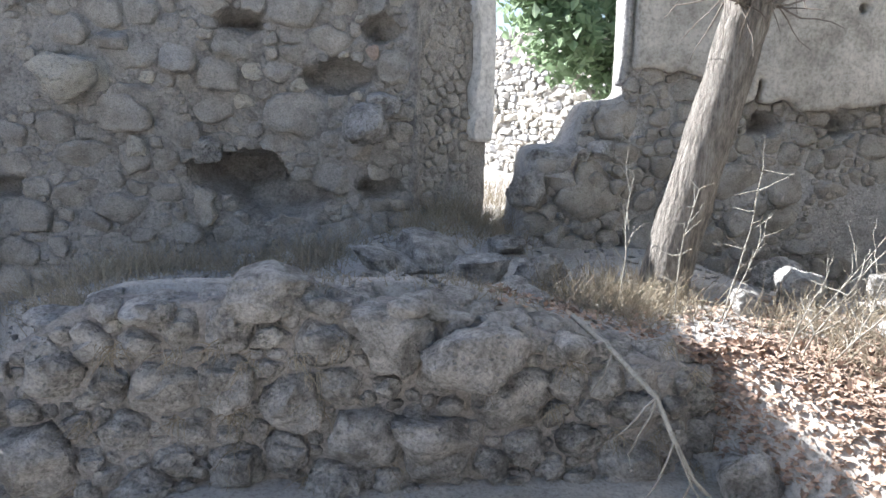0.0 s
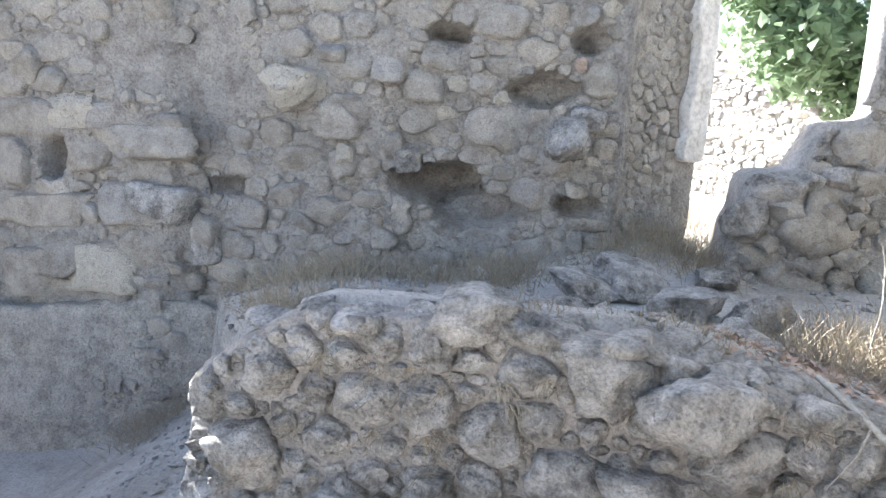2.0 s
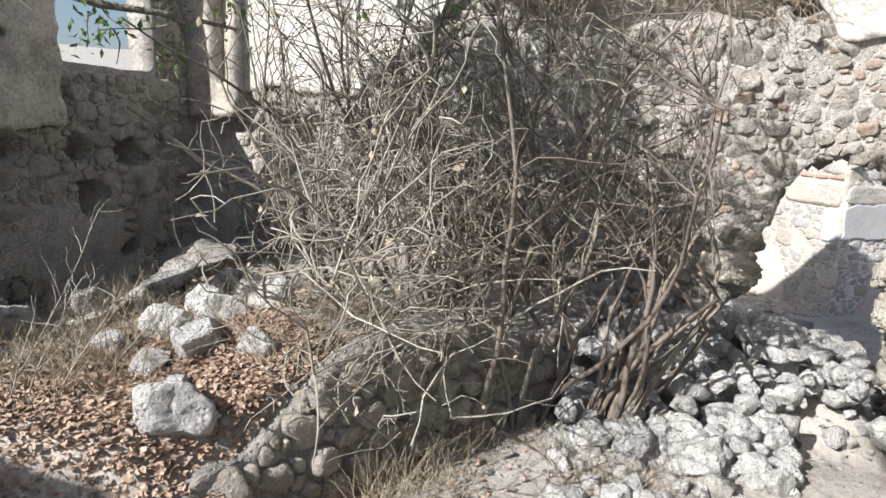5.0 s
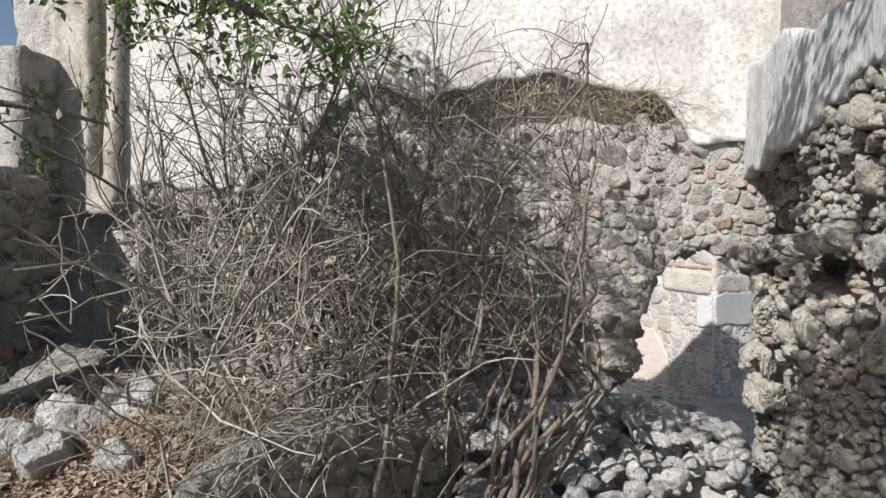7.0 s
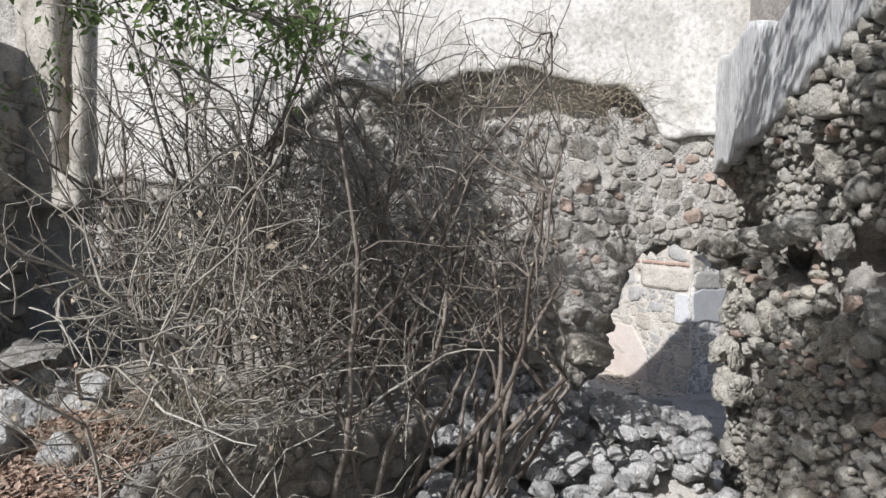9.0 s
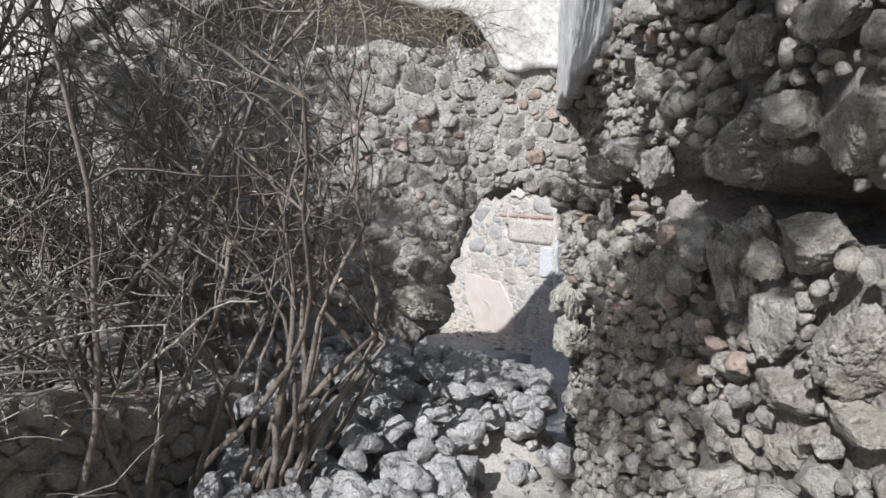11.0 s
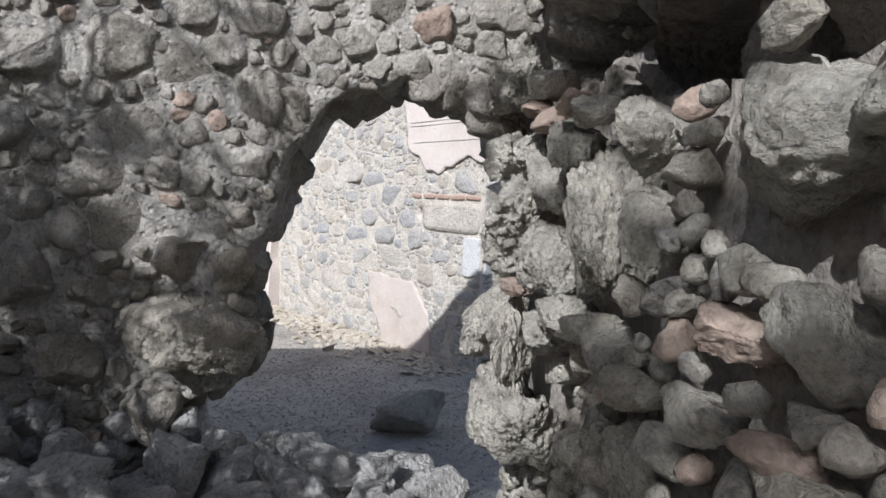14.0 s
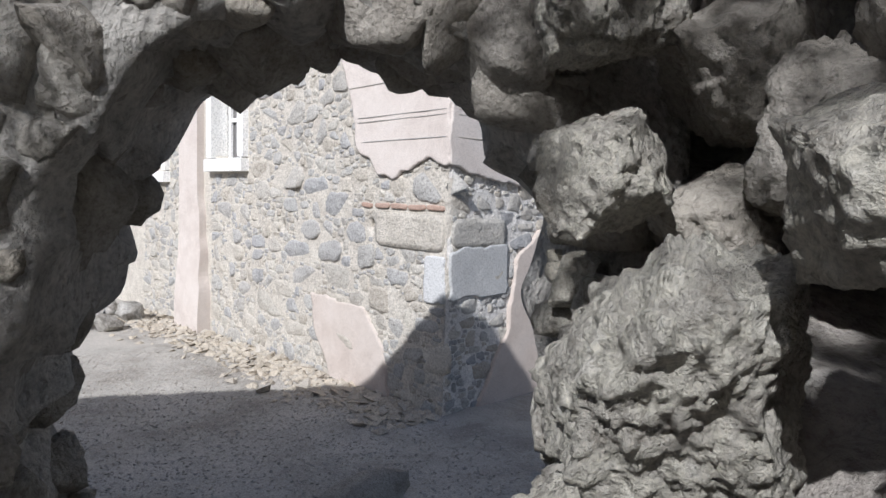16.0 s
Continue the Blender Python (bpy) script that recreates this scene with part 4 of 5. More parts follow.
part("dry_leaf_mass", mesh_of("dry_leaf_mass", *leaves(curled, 0.022, r0, 0.01, 1.7), straw, False), shrub, kind="stuff")
# dry vegetation hanging on the ledge of the east wall
mat_lines = []
for _ in range(420):
    y = r0.uniform(-0.95, 1.4)
    mat_lines.append((twig((5.62 + r0.uniform(0, 0.14), y, 2.6 + r0.uniform(0, 0.25)), (r0.normal(-0.4, 0.3), r0.normal(0, 0.8), r0.normal(0.0, 0.5)), r0.uniform(0.15, 0.4), r0, 0.6, -0.5), 0.003, 0.0015))
tagged(new("dry_creeper", mesh_of("dry_creeper", *tubes(mat_lines, 3), straw)), "matted dry creeper on the wall ledge", "dry plant", kind="stuff")

# ---- street and house across it ----
house = empty("stone_house", 11.3, -2.2, -1.1)
tagged(house, "old stone house with peeling plaster and white windows", "house")
HO, HD, HN = Vector((11.06, -2.36, 0)), Vector((0.838, 0.545, 0)), Vector((-0.545, 0.838, 0))
fac = Face(HO, HD, HN)
side = Face(HO, -HN, -HD)
WINDOWS = [(4.55, 1.72, 0.95, 1.75), (7.75, 1.55, 0.8, 1.6)]
PUTLOGS = [(1.27, 0.86), (3.3, 0.78)]


def fac_in(u, v):
    ok = v < 5.6
    for x, z, w, h in WINDOWS:
        ok &= ~((u > x) & (u < x + w) & (v > z) & (v < z + h))
    for x, z in PUTLOGS:
        ok &= ~((np.abs(u - x) < 0.055) & (np.abs(v - z) < 0.09))
    return ok


part("wall", slab("wall", fac, (0, 12, -1.6, 5.6), 0.06, fac_in, lambda u, v: 0.004 * cloud(u, v, 0.5, 111) * ease(0, 0.2, u), 0.45, house_mortar, 0.0, 15), house, "rubble stone front")
part("wall", slab("wall", side, (0.002, 6, -1.6, 5.6), 0.1, lambda u, v: u > -1, lambda u, v: 0.004 * cloud(u, v, 0.5, 112) * ease(0, 0.2, u), 0.45, house_mortar, 0.0, 16), house, "rubble stone side")
house_front = house.children[0]


def fac_patch(name, poly, out, material, label, seed, face=fac, rag=0.05):
    us, vs = [p[0] for p in poly], [p[1] for p in poly]
    box = (min(us) - 0.1, max(us) + 0.1, min(vs) - 0.1, max(vs) + 0.1)
    inside = lambda u, v: in_polygon(u + rag * cloud(u, v, 0.25, seed), v + rag * cloud(u, v, 0.25, seed + 1), poly)
    return part(name, slab(name, face, box, 0.02, inside, lambda u, v: out + 0.006 * cloud(u, v, 0.4, seed + 2), 0.05, material, 0.015, seed), house, label)


PL = [(-0.02, 1.52), (0.30, 1.60), (0.62, 1.50), (0.85, 1.40), (1.12, 1.42), (1.35, 1.62), (1.5, 1.75), (1.62, 2.2), (1.85, 2.78), (1.7, 4.2), (1.9, 5.5), (-0.02, 5.5)]
fac_patch("plaster", PL, 0.05, pink_plaster, "scored pinkish plaster", 121, rag=0.07)
fac_patch("plaster", [(-0.03, 1.53), (0.5, 1.42), (2.6, 1.2), (2.4, 3), (2.6, 5.5), (-0.03, 5.5)], 0.052, pink_plaster, "scored pinkish plaster", 124, side)
fac_patch("plaster", [(0.85, -1.1), (1.0, -0.5), (1.35, -0.08), (2.5, -0.05), (2.45, -0.5), (2.1, -0.9), (1.95, -1.3)], 0.035, pink_plaster, "pink plaster patch near the ground", 127)
fac_patch("plaster", [(0.02, 0.12), (0.02, 0.66), (0.3, 0.6), (0.33, 0.14)], 0.03, cement, "light grey cement patch", 130)
fac_patch("plaster", [(0.05, 0.16), (0.9, 0.2), (0.88, 0.74), (0.05, 0.68)], 0.03, cement, "light grey cement patch", 133, side)
fac_patch("plaster", [(0.35, -1.2), (2.2, -1.25), (2.2, 0.2), (1.4, 0.9), (1.0, 0.55), (0.9, -0.2)], 0.05, pink_plaster, "pink plaster patch near the ground", 136, side)
for x, w in ((0.03, 0.28), (0.33, 0.27), (0.62, 0.29), (0.93, 0.26), (1.25, 0.2)):
    part("brick", slab("brick", fac, (x, x + w, 1.07, 1.125), 0.02, lambda u, v: u > -9, lambda u, v: 0.022 + 0.006 * cloud(u, v, 0.1, 3), 0.02, brick_red, 0.008), house)
part("block", slab("block", fac, (0.03, 1.18, 0.66, 1.03), 0.06, lambda u, v: u > -9, lambda u, v: 0.022 + 0.008 * cloud(u, v, 0.12, 5), 0.02, house_stone, 0.012), house, "long grey dressed stone")
part("block", slab("block", side, (0.05, 0.85, 0.70, 1.0), 0.06, lambda u, v: u > -9, lambda u, v: 0.022 + 0.008 * cloud(u, v, 0.12, 5), 0.02, house_stone, 0.012), house, "long grey dressed stone")
part("pilaster", slab("pilaster", fac, (5.75, 6.95, -1.5, 5.5), 0.08, lambda u, v: (u > 5.95 - 0.12 * (1 - v) * (v < 1)) & (u < 6.8), lambda u, v: 0.12 + 0.1 * ease(0.6, -0.9, v), 0.02, pink_plaster, 0.015, 17, False), house, "tapering pink plastered buttress")


def box_mesh(name, face, u0, u1, v0, v1, n0, n1, material, bevel=0.006):
    bm = bmesh.new()
    bmesh.ops.create_cube(bm, size=1)
    m = face.matrix((u0 + u1) / 2, (v0 + v1) / 2, (n0 + n1) / 2) @ Matrix.Diagonal((u1 - u0, n1 - n0, v1 - v0, 1))
    bmesh.ops.bevel(bm, geom=bm.edges[:], offset=0.04, segments=1, affect="EDGES")
    bmesh.ops.transform(bm, matrix=m, verts=bm.verts)
    bmesh.ops.recalc_face_normals(bm, faces=bm.faces)
    me = bpy.data.meshes.new(name)
    bm.to_mesh(me)
    bm.free()
    me.materials.append(material)
    return me


for x, z, w, h in WINDOWS:
    win = part("window", box_mesh("window", fac, x - 0.2, x + w + 0.2, z - 0.22, z - 0.02, -0.1, 0.14, white_paint), house, "white window surround with dark opening")
    for a, b, c, d in ((x - 0.18, x, z, z + h), (x + w, x + w + 0.18, z, z + h), (x - 0.18, x + w + 0.18, z + h, z + h + 0.2)):
        part("window_frame", box_mesh("window_frame", fac, a, b, c, d, -0.2, 0.1, white_paint), win)
    part("shutter", box_mesh("shutter", fac, x, x + w, z, z + h, -0.3, -0.25, dark_wood), win, "dark closed shutter")
    for a in (x + 0.02, x + w / 2 - 0.04, x + w - 0.1):
        part("window_bar", box_mesh("window_bar", fac, a, a + 0.08, z, z + h, -0.24, -0.19, white_paint), win)
    for b in (z + h * 0.33, z + h * 0.66):
        part("window_bar", box_mesh("window_bar", fac, x, x + w, b, b + 0.06, -0.25, -0.2, white_paint), win)


for z in (1.80, 2.02, 2.07, 2.42, 2.74, 2.79, 3.15, 3.5):
    for face, a, b in ((fac, 0.0, 1.4 if z < 1.9 else 1.5 if z < 2.3 else 1.68), (side, 0.06, 2.2)):
        part("score_line", box_mesh("score_line", face, a, b, z, z + 0.006, 0.03, 0.058, house_stone), house)
for x, z in PUTLOGS:
    part("hole_back", box_mesh("hole_back", fac, x - 0.15, x + 0.15, z - 0.18, z + 0.18, -0.56, -0.47, house_stone), house)


def house_free(u, v):
    ok = ~in_polygon(u, v, PL) & ~((u < 1.2) & (v > 0.65) & (v < 1.04)) & ~((u < 1.46) & (v > 1.06) & (v < 1.135)) & ~((u < 0.35) & (v > 0.1) & (v < 0.7)) & ~((u > 5.7) & (u < 6.95))
    for x, z, w, h in WINDOWS:
        ok &= ~((u > x - 0.22) & (u < x + w + 0.22) & (v > z - 0.25) & (v < z + h + 0.22))
    for x, z in PUTLOGS:
        ok &= ~((np.abs(u - x) < 0.07) & (np.abs(v - z) < 0.11))
    return ok & (v < 3.9)


hs = pack((0.02, 9, -1.2, 3.9), house_free, [(0.22, 0.32, 120), (0.15, 0.22, 900), (0.09, 0.14, 3200), (0.05, 0.08, 6000), (0.03, 0.045, 3000)], 141, 3.0, wobble=0.025)
masonry(house_front, fac, (0.02, 9, -1.2, 3.9), hs, house_free, lambda u, v: 0.002 + 0.0 * u, house_stone, 142, 300, ((0.06, wall_stone),), lambda s: s[0] + abs(s[1]) * 0.4 - 6 * s[2], 0.1, 2.0, 0.975, 0.015, 16, 6, 0.08)
side_in = lambda u, v: v < 1.7
hs = pack((0.05, 2.6, -1.2, 3.0), side_in, [(0.14, 0.22, 200), (0.07, 0.11, 900), (0.035, 0.06, 2500)], 143, 2.6, wobble=0.03)
masonry(house.children[1], side, (0.05, 2.6, -1.2, 3.0), hs, side_in, lambda u, v: 0.002 + 0.0 * u, house_stone, 144, 60, (), None, 0.1, 2.0, 0.975, 0.015, 16, 6, 0.08)

# loose gravel of the street, and the rubble strip under the house
r0 = np.random.default_rng(31)
oct_p = np.array([(1, 0, 0), (-1, 0, 0), (0, 1, 0), (0, -1, 0), (0, 0, 1), (0, 0, -1)], float)
oct_f = [(0, 2, 4), (2, 1, 4), (1, 3, 4), (3, 0, 4), (2, 0, 5), (1, 2, 5), (3, 1, 5), (0, 3, 5)]


def pebbles(places, sizes):
    V, F = [], []
    for k, ((x, y), s) in enumerate(zip(places, sizes)):
        q = oct_p * (1 + 0.3 * r0.normal(size=(6, 1))) * s * (1, 1, 0.4)
        q = q @ np.array(Euler((r0.normal() * 0.3, r0.normal() * 0.3, r0.uniform(0, 6))).to_matrix()).T
        V.append(q + (x, y, on_ground_list[k] + 0.15 * s))
        F += [tuple(i + 6 * k for i in f) for f in oct_f]
    return np.concatenate(V), F


places = np.c_[r0.uniform(6.3, 14.5, 26000), r0.uniform(-3.0, 4.5, 26000)]
keep = ((places - [11.06, -2.36]) @ np.array([-0.545, 0.838])) > 0.05
places = places[keep]
on_ground_list = ground_height(places[:, 0], places[:, 1])
tagged(new("gravel", mesh_of("gravel", *pebbles(places, r0.uniform(0.007, 0.018, len(places))), gravel, False)), "loose grey gravel on the street", "gravel", kind="stuff")
along = r0.uniform(0, 9, 2600)
away = np.abs(r0.normal(0.0, 0.36, 2600)) + 0.05
places = np.array(HO)[:2] + along[:, None] * np.array(HD)[:2] + away[:, None] * np.array(HN)[:2]
on_ground_list = ground_height(places[:, 0], places[:, 1])
tagged(new("wall_debris", mesh_of("wall_debris", *pebbles(places, 0.018 + 0.085 * r0.random(2600) ** 2.2), tan_rubble, False)), "fallen stones along the house foot", "debris", kind="stuff")


def loose_stone(x, y, w, d, h, seed, material, label, category="stone", group="", sink=0.25, turn=0.0, sub=3):
    ob = set_stone(None, x, y, on_ground(x, y) + h * (0.5 - sink), w, d, h, seed, material, sub, (r0.normal() * 8, r0.normal() * 8, turn))
    return tagged(ob, label, category, group)


loose_stone(8.75, -1.42, 0.5, 0.75, 0.44, 5, wall_stone, "dark squared stone block lying in the street", "stone block", sink=0.1, turn=10)
loose_stone(8.0, -0.55, 0.3, 0.4, 0.22, 2, wall_stone, "dark rough stone lying in the street", sink=0.15, turn=40)
for k in range(14):
    a = r0.uniform(6.8, 9.2)
    p = HO + HD * a + HN * r0.uniform(0.5, 2.2)
    loose_stone(p.x, p.y, r0.uniform(0.3, 0.7), r0.uniform(0.3, 0.6), r0.uniform(0.25, 0.55), k, limestone, "pale boulder heaped at the street end", "boulder", "boulders at the street end", turn=r0.uniform(0, 180))

# rubble heap at the foot of the arch
heap_v, heap_f, heap_n = [], [], 0
for k in range(430):
    x, y = r0.uniform(3.7, 6.0), r0.uniform(-1.45, 0.55)
    if x < 4.6 and y < -0.9:
        continue
    s = r0.uniform(0.09, 0.2) if k > 80 else r0.uniform(0.19, 0.29)
    crest = 0.17 + 0.16 * float(ease(-1.2, -0.4, np.array(y))) - 0.4 * float(ease(5.75, 6.1, np.array(x))) - 0.4 * float(ease(5.0, 3.9, np.array(x)))
    lift = max(0, crest - on_ground(x, y) - s * 0.5) * ((k % 3) / 2 if k > 80 else 0.45)
    w, h, i, turn = s * r0.uniform(1, 1.35), s * r0.uniform(0.8, 1.1), int(r0.integers(0, 10)), r0.uniform(0, 180)
    if k < 80 or (k < 260 and x > 4.5):
        ob = loose_stone(x, y, w, s, h, i, white_sunlit_rubble, "pale rough limestone lump in the rubble heap", "stone", "rubble heap at the arch", 0.3, turn, 4)
        ob.location.z += lift
    else:
        p, f = SHAPES[3][i]
        m = pose(x, y, on_ground(x, y) + 0.2 * h + lift, 0, 0, turn) @ Matrix.Diagonal((w / 2, s / 2, h / 2, 1))
        heap_v.append((np.c_[p, np.ones(len(p))] @ np.array(m).T)[:, :3])
        heap_f += [[q + heap_n for q in t] for t in f]
        heap_n += len(p)
for k in range(150):
    x, y, h, i = r0.uniform(2.9, 4.6), r0.uniform(-0.85, 0.45), r0.uniform(0.05, 0.15), int(r0.integers(0, 10))
    p, f = SHAPES[3][i]
    m = pose(x, y, on_ground(x, y) + 0.2 * h, 0, 0, r0.uniform(0, 180)) @ Matrix.Diagonal((h * 0.65, h * 0.55, h / 2, 1))
    heap_v.append((np.c_[p, np.ones(len(p))] @ np.array(m).T)[:, :3])
    heap_f += [[q + heap_n for q in t] for t in f]
    heap_n += len(p)
tagged(new("rubble", mesh_of("rubble", np.concatenate(heap_v), heap_f, white_sunlit_rubble)), "smaller pale limestone rubble of the heap", "rubble", kind="stuff")
for k in range(24):
    x, y = r0.uniform(2.6, 4.6), r0.uniform(-1.0, 1.2)
    s = r0.uniform(0.06, 0.2)
    loose_stone(x, y, s * 1.3, s, s * 0.8, k, limestone, "small grey stone on the court floor", "stone", "stones on the court floor", 0.3, r0.uniform(0, 180), 2)
# stones on the terrace
DOOR_STONES = [(0.33, 4.15, 0.6, 0.5, 0.3, 3), (0.62, 3.75, 0.38, 0.36, 0.3, 5), (0.88, 4.35, 0.3, 0.3, 0.2, 6), (0.95, 3.65, 0.36, 0.3, 0.26, 7), (0.45, 3.45, 0.22, 0.2, 0.15, 8), (0.05, 3.9, 0.5, 0.4, 0.2, 1), (-0.1, 3.5, 0.4, 0.4, 0.16, 2), (0.7, 3.1, 0.4, 0.35, 0.16, 9), (2.55, 3.85, 0.36, 0.35, 0.3, 10), (2.35, 3.3, 0.3, 0.3, 0.26, 11), (1.95, 3.1, 0.2, 0.2, 0.2, 4), (1.68, 1.9, 0.3, 0.26, 0.24, 6)]
BANK_STONES = [(1.5, 2.2, 0.3, 0.26, 0.3, 8), (1.85, 1.65, 0.2, 0.18, 0.14, 2), (3.5, 3.0, 0.5, 0.4, 0.25, 5), (3.1, 2.9, 0.45, 0.3, 0.2, 7), (3.3, 2.6, 0.4, 0.3, 0.2, 8), (3.9, 3.2, 0.5, 0.4, 0.3, 9), (2.8, 3.2, 0.24, 0.2, 0.2, 1), (4.3, 3.6, 0.6, 0.5, 0.4, 2), (-0.6, 4.3, 0.18, 0.16, 0.12, 3), (-0.9, 4.45, 0.2, 0.15, 0.14, 4), (-2.1, 2.6, 0.2, 0.16, 0.1, 5), (-4.6, 4.3, 0.5, 0.4, 0.25, 6), (-5.2, 4.6, 0.5, 0.4, 0.3, 7)]
for x, y, w, d, h, s in DOOR_STONES + BANK_STONES:
    loose_stone(x, y, w, d, h, s, limestone, "weathered grey stone lying on the dusty ground", "stone", "stones on the terrace", 0.22, s * 25, 4)

# pale stones on the mound above the bank
for x, y, w, d, h, s in ((2.08, 1.93, 0.42, 0.36, 0.32, 3), (2.55, 2.15, 0.34, 0.28, 0.26, 1), (2.8, 2.25, 0.4, 0.3, 0.3, 3), (2.35, 2.3, 0.24, 0.2, 0.18, 5), (3.05, 2.1, 0.34, 0.3, 0.28, 7), (2.65, 2.5, 0.3, 0.26, 0.22, 2), (2.95, 2.5, 0.3, 0.26, 0.24, 8), (2.25, 2.05, 0.18, 0.16, 0.14, 4), (2.6, 1.85, 0.26, 0.22, 0.2, 6), (3.25, 2.35, 0.34, 0.3, 0.3, 9), (2.4, 2.6, 0.2, 0.18, 0.16, 0)):
    loose_stone(x, y, w, d, h, s, white_sunlit_rubble, "pale sunlit stone on the leafy mound", "stone", "stones on the mound", 0.42, s * 35, 4)

# ---- dry grass, weeds, fallen leaves ----
r0 = np.random.default_rng(41)


def grass(name, spots, per, height, material, label):
    lines = []
    for x, y, s in spots:
        for _ in range(per):
            px, py = x + r0.normal() * s, y + r0.normal() * s
            lines.append((twig((px, py, on_ground(px, py) - 0.01), (r0.normal() * 0.5, r0.normal() * 0.5, 1), height * r0.uniform(0.4, 1.2), r0, 0.35, -0.25, 3), 0.0028, 0.0008))
    return tagged(new(name, mesh_of(name, *tubes(lines, 3), material)), label, "dry grass", kind="stuff")


spots = [(r0.uniform(-2.6, -0.2), r0.uniform(4.1, 4.7), 0.14) for _ in range(46)] + [(r0.uniform(0.1, 0.95), r0.uniform(4.5, 5.2), 0.13) for _ in range(40)]
spots += [(r0.uniform(1.0, 1.7), r0.uniform(3.0, 3.6), 0.12) for _ in range(34)] + [(r0.uniform(2.0, 3.1), r0.uniform(2.1, 3.0), 0.14) for _ in range(30)]
spots += [(r0.uniform(-1.9, -1.2), r0.uniform(3.0, 4.4), 0.1) for _ in range(22)] + [(r0.uniform(3, 4.6), r0.uniform(3.4, 4.6), 0.15) for _ in range(20)]
spots += [(r0.uniform(-3.4, -2.9), r0.uniform(3.9, 4.6), 0.1) for _ in range(8)] + [(r0.uniform(3.2, 4.4), r0.uniform(-0.2, 0.5), 0.12) for _ in range(18)]
spots += [(r0.uniform(0.8, 1.9), r0.uniform(5.8, 8.5), 0.2) for _ in range(40)]
grass("dry_grass", spots, 34, 0.22, straw, "matted dry yellow grass tufts")
grass("dry_grass", [(r0.uniform(2.5, 3.6), r0.uniform(0.9, 1.75), 0.1) for _ in range(30)], 30, 0.34, straw, "tall dry grass at the foot of the bank")
grass("dry_grass", [(r0.uniform(-0.3, 0.7), r0.uniform(2.5, 2.75), 0.07) for _ in range(16)], 22, 0.07, straw, "short dry grass on the wall top")


def weed(x, y, height, lean, seed, material):
    r = np.random.default_rng(seed)
    ob = empty("dry_weed", x, y, on_ground(x, y))
    tagged(ob, "tall dry bare weed stalk", "dry weed", "dry weeds on the terrace")
    main = twig((x, y, on_ground(x, y) - 0.02), lean, height, r, 0.22, 0.0, 8)
    part("stalk", mesh_of("stalk", *tubes([(main, 0.0045, 0.002)], 5), material), ob)
    side = []
    for i in range(2, 9):
        for _ in range(2):
            side.append((twig(main[i], np.asarray(lean) + r.normal(size=3) * 0.7, height * r.uniform(0.1, 0.3), r, 0.4, 0.1, 4), 0.0025, 0.001))
    part("spray_mass", mesh_of("spray_mass", *tubes(side, 4), material), ob, kind="stuff")


for k, (x, y, hgt, lean) in enumerate(((1.75, 3.0, 0.8, (0.1, -0.1, 1)), (1.9, 2.7, 0.95, (0.45, -0.1, 0.8)), (1.55, 3.1, 0.7, (-0.2, 0, 1)), (1.85, 2.5, 0.6, (0.2, -0.2, 1)), (1.95, 2.45, 0.5, (0.4, -0.2, 0.8)), (2.05, 2.5, 0.55, (0.6, 0.1, 0.7)), (2.15, 2.4, 0.5, (0.7, 0, 0.6)), (1.8, 2.55, 0.45, (0.05, -0.3, 1)), (1.3, 3.2, 0.75, (-0.1, 0, 1)), (1.7, 2.9, 0.5, (0.3, 0.1, 1)))):
    weed(x, y, hgt, lean, 200 + k, twig_pale)
# fallen branch over the low wall
dead = empty("dead_branch", 0.95, 2.45, 0.55)
tagged(dead, "bleached dead branch hanging over the low wall", "branch")
b0 = np.array([(0.85, 2.6, 0.62), (0.98, 2.42, 0.52), (1.08, 2.2, 0.42), (1.13, 2.12, 0.28), (1.2, 2.08, 0.14), (1.3, 2.05, 0.04)])
part("stem", mesh_of("stem", *tubes([(b0, 0.013, 0.007)], 6), twig_pale), dead)
shoots = [(twig(b0[i], (r0.normal() * 0.6, -0.4, -0.7), r0.uniform(0.2, 0.45), r0, 0.35, 0, 5), 0.006, 0.002) for i in (1, 2, 2, 3, 3, 4)]
for s in shoots:
    part("shoot", mesh_of("shoot", *tubes([s], 5), twig_pale), dead)
lx = np.r_[r0.uniform(0.5, 2.4, 1500), r0.uniform(1.7, 4.0, 1700), r0.uniform(2.5, 4.8, 400)]
ly = np.r_[r0.uniform(2.45, 3.4, 1500), r0.uniform(1.75, 3.0, 1700), r0.uniform(-0.6, 1.4, 400)]
lz = ground_height(lx, ly) + 0.012
lx, ly = np.r_[lx, r0.uniform(1.35, 2.9, 17000)], np.r_[ly, r0.uniform(1.2, 2.7, 17000)]
lz = ground_height(lx, ly) + 0.012
ok = ly > np.where(lx > 1.45, -1, terrace_edge(lx) - 0.05)
lv, lf = leaves(np.c_[lx, ly, lz][ok], 0.027, r0, 0.004, 1.5, 0.25)
tagged(new("leaf_litter", mesh_of("leaf_litter", lv, lf, dry_leaf, False)), "brown fallen leaves on the terrace", "leaf litter", kind="stuff")

# small dry plants in the joints of the low wall
lines = []
for k in range(30):
    u, v = r0.uniform(-1.3, 1.35), r0.uniform(-0.05, 0.6)
    for _ in range(16):
        lines.append((twig((u + r0.normal() * 0.02, 2.36, v + r0.normal() * 0.015), (r0.normal() * 0.7, -1, r0.normal() * 0.6), r0.uniform(0.04, 0.13), r0, 0.5, -0.9, 3), 0.0022, 0.0008))
tagged(new("dry_plant", mesh_of("dry_plant", *tubes(lines, 3), straw)), "withered small plants in the wall joints", "dry plant", kind="stuff")
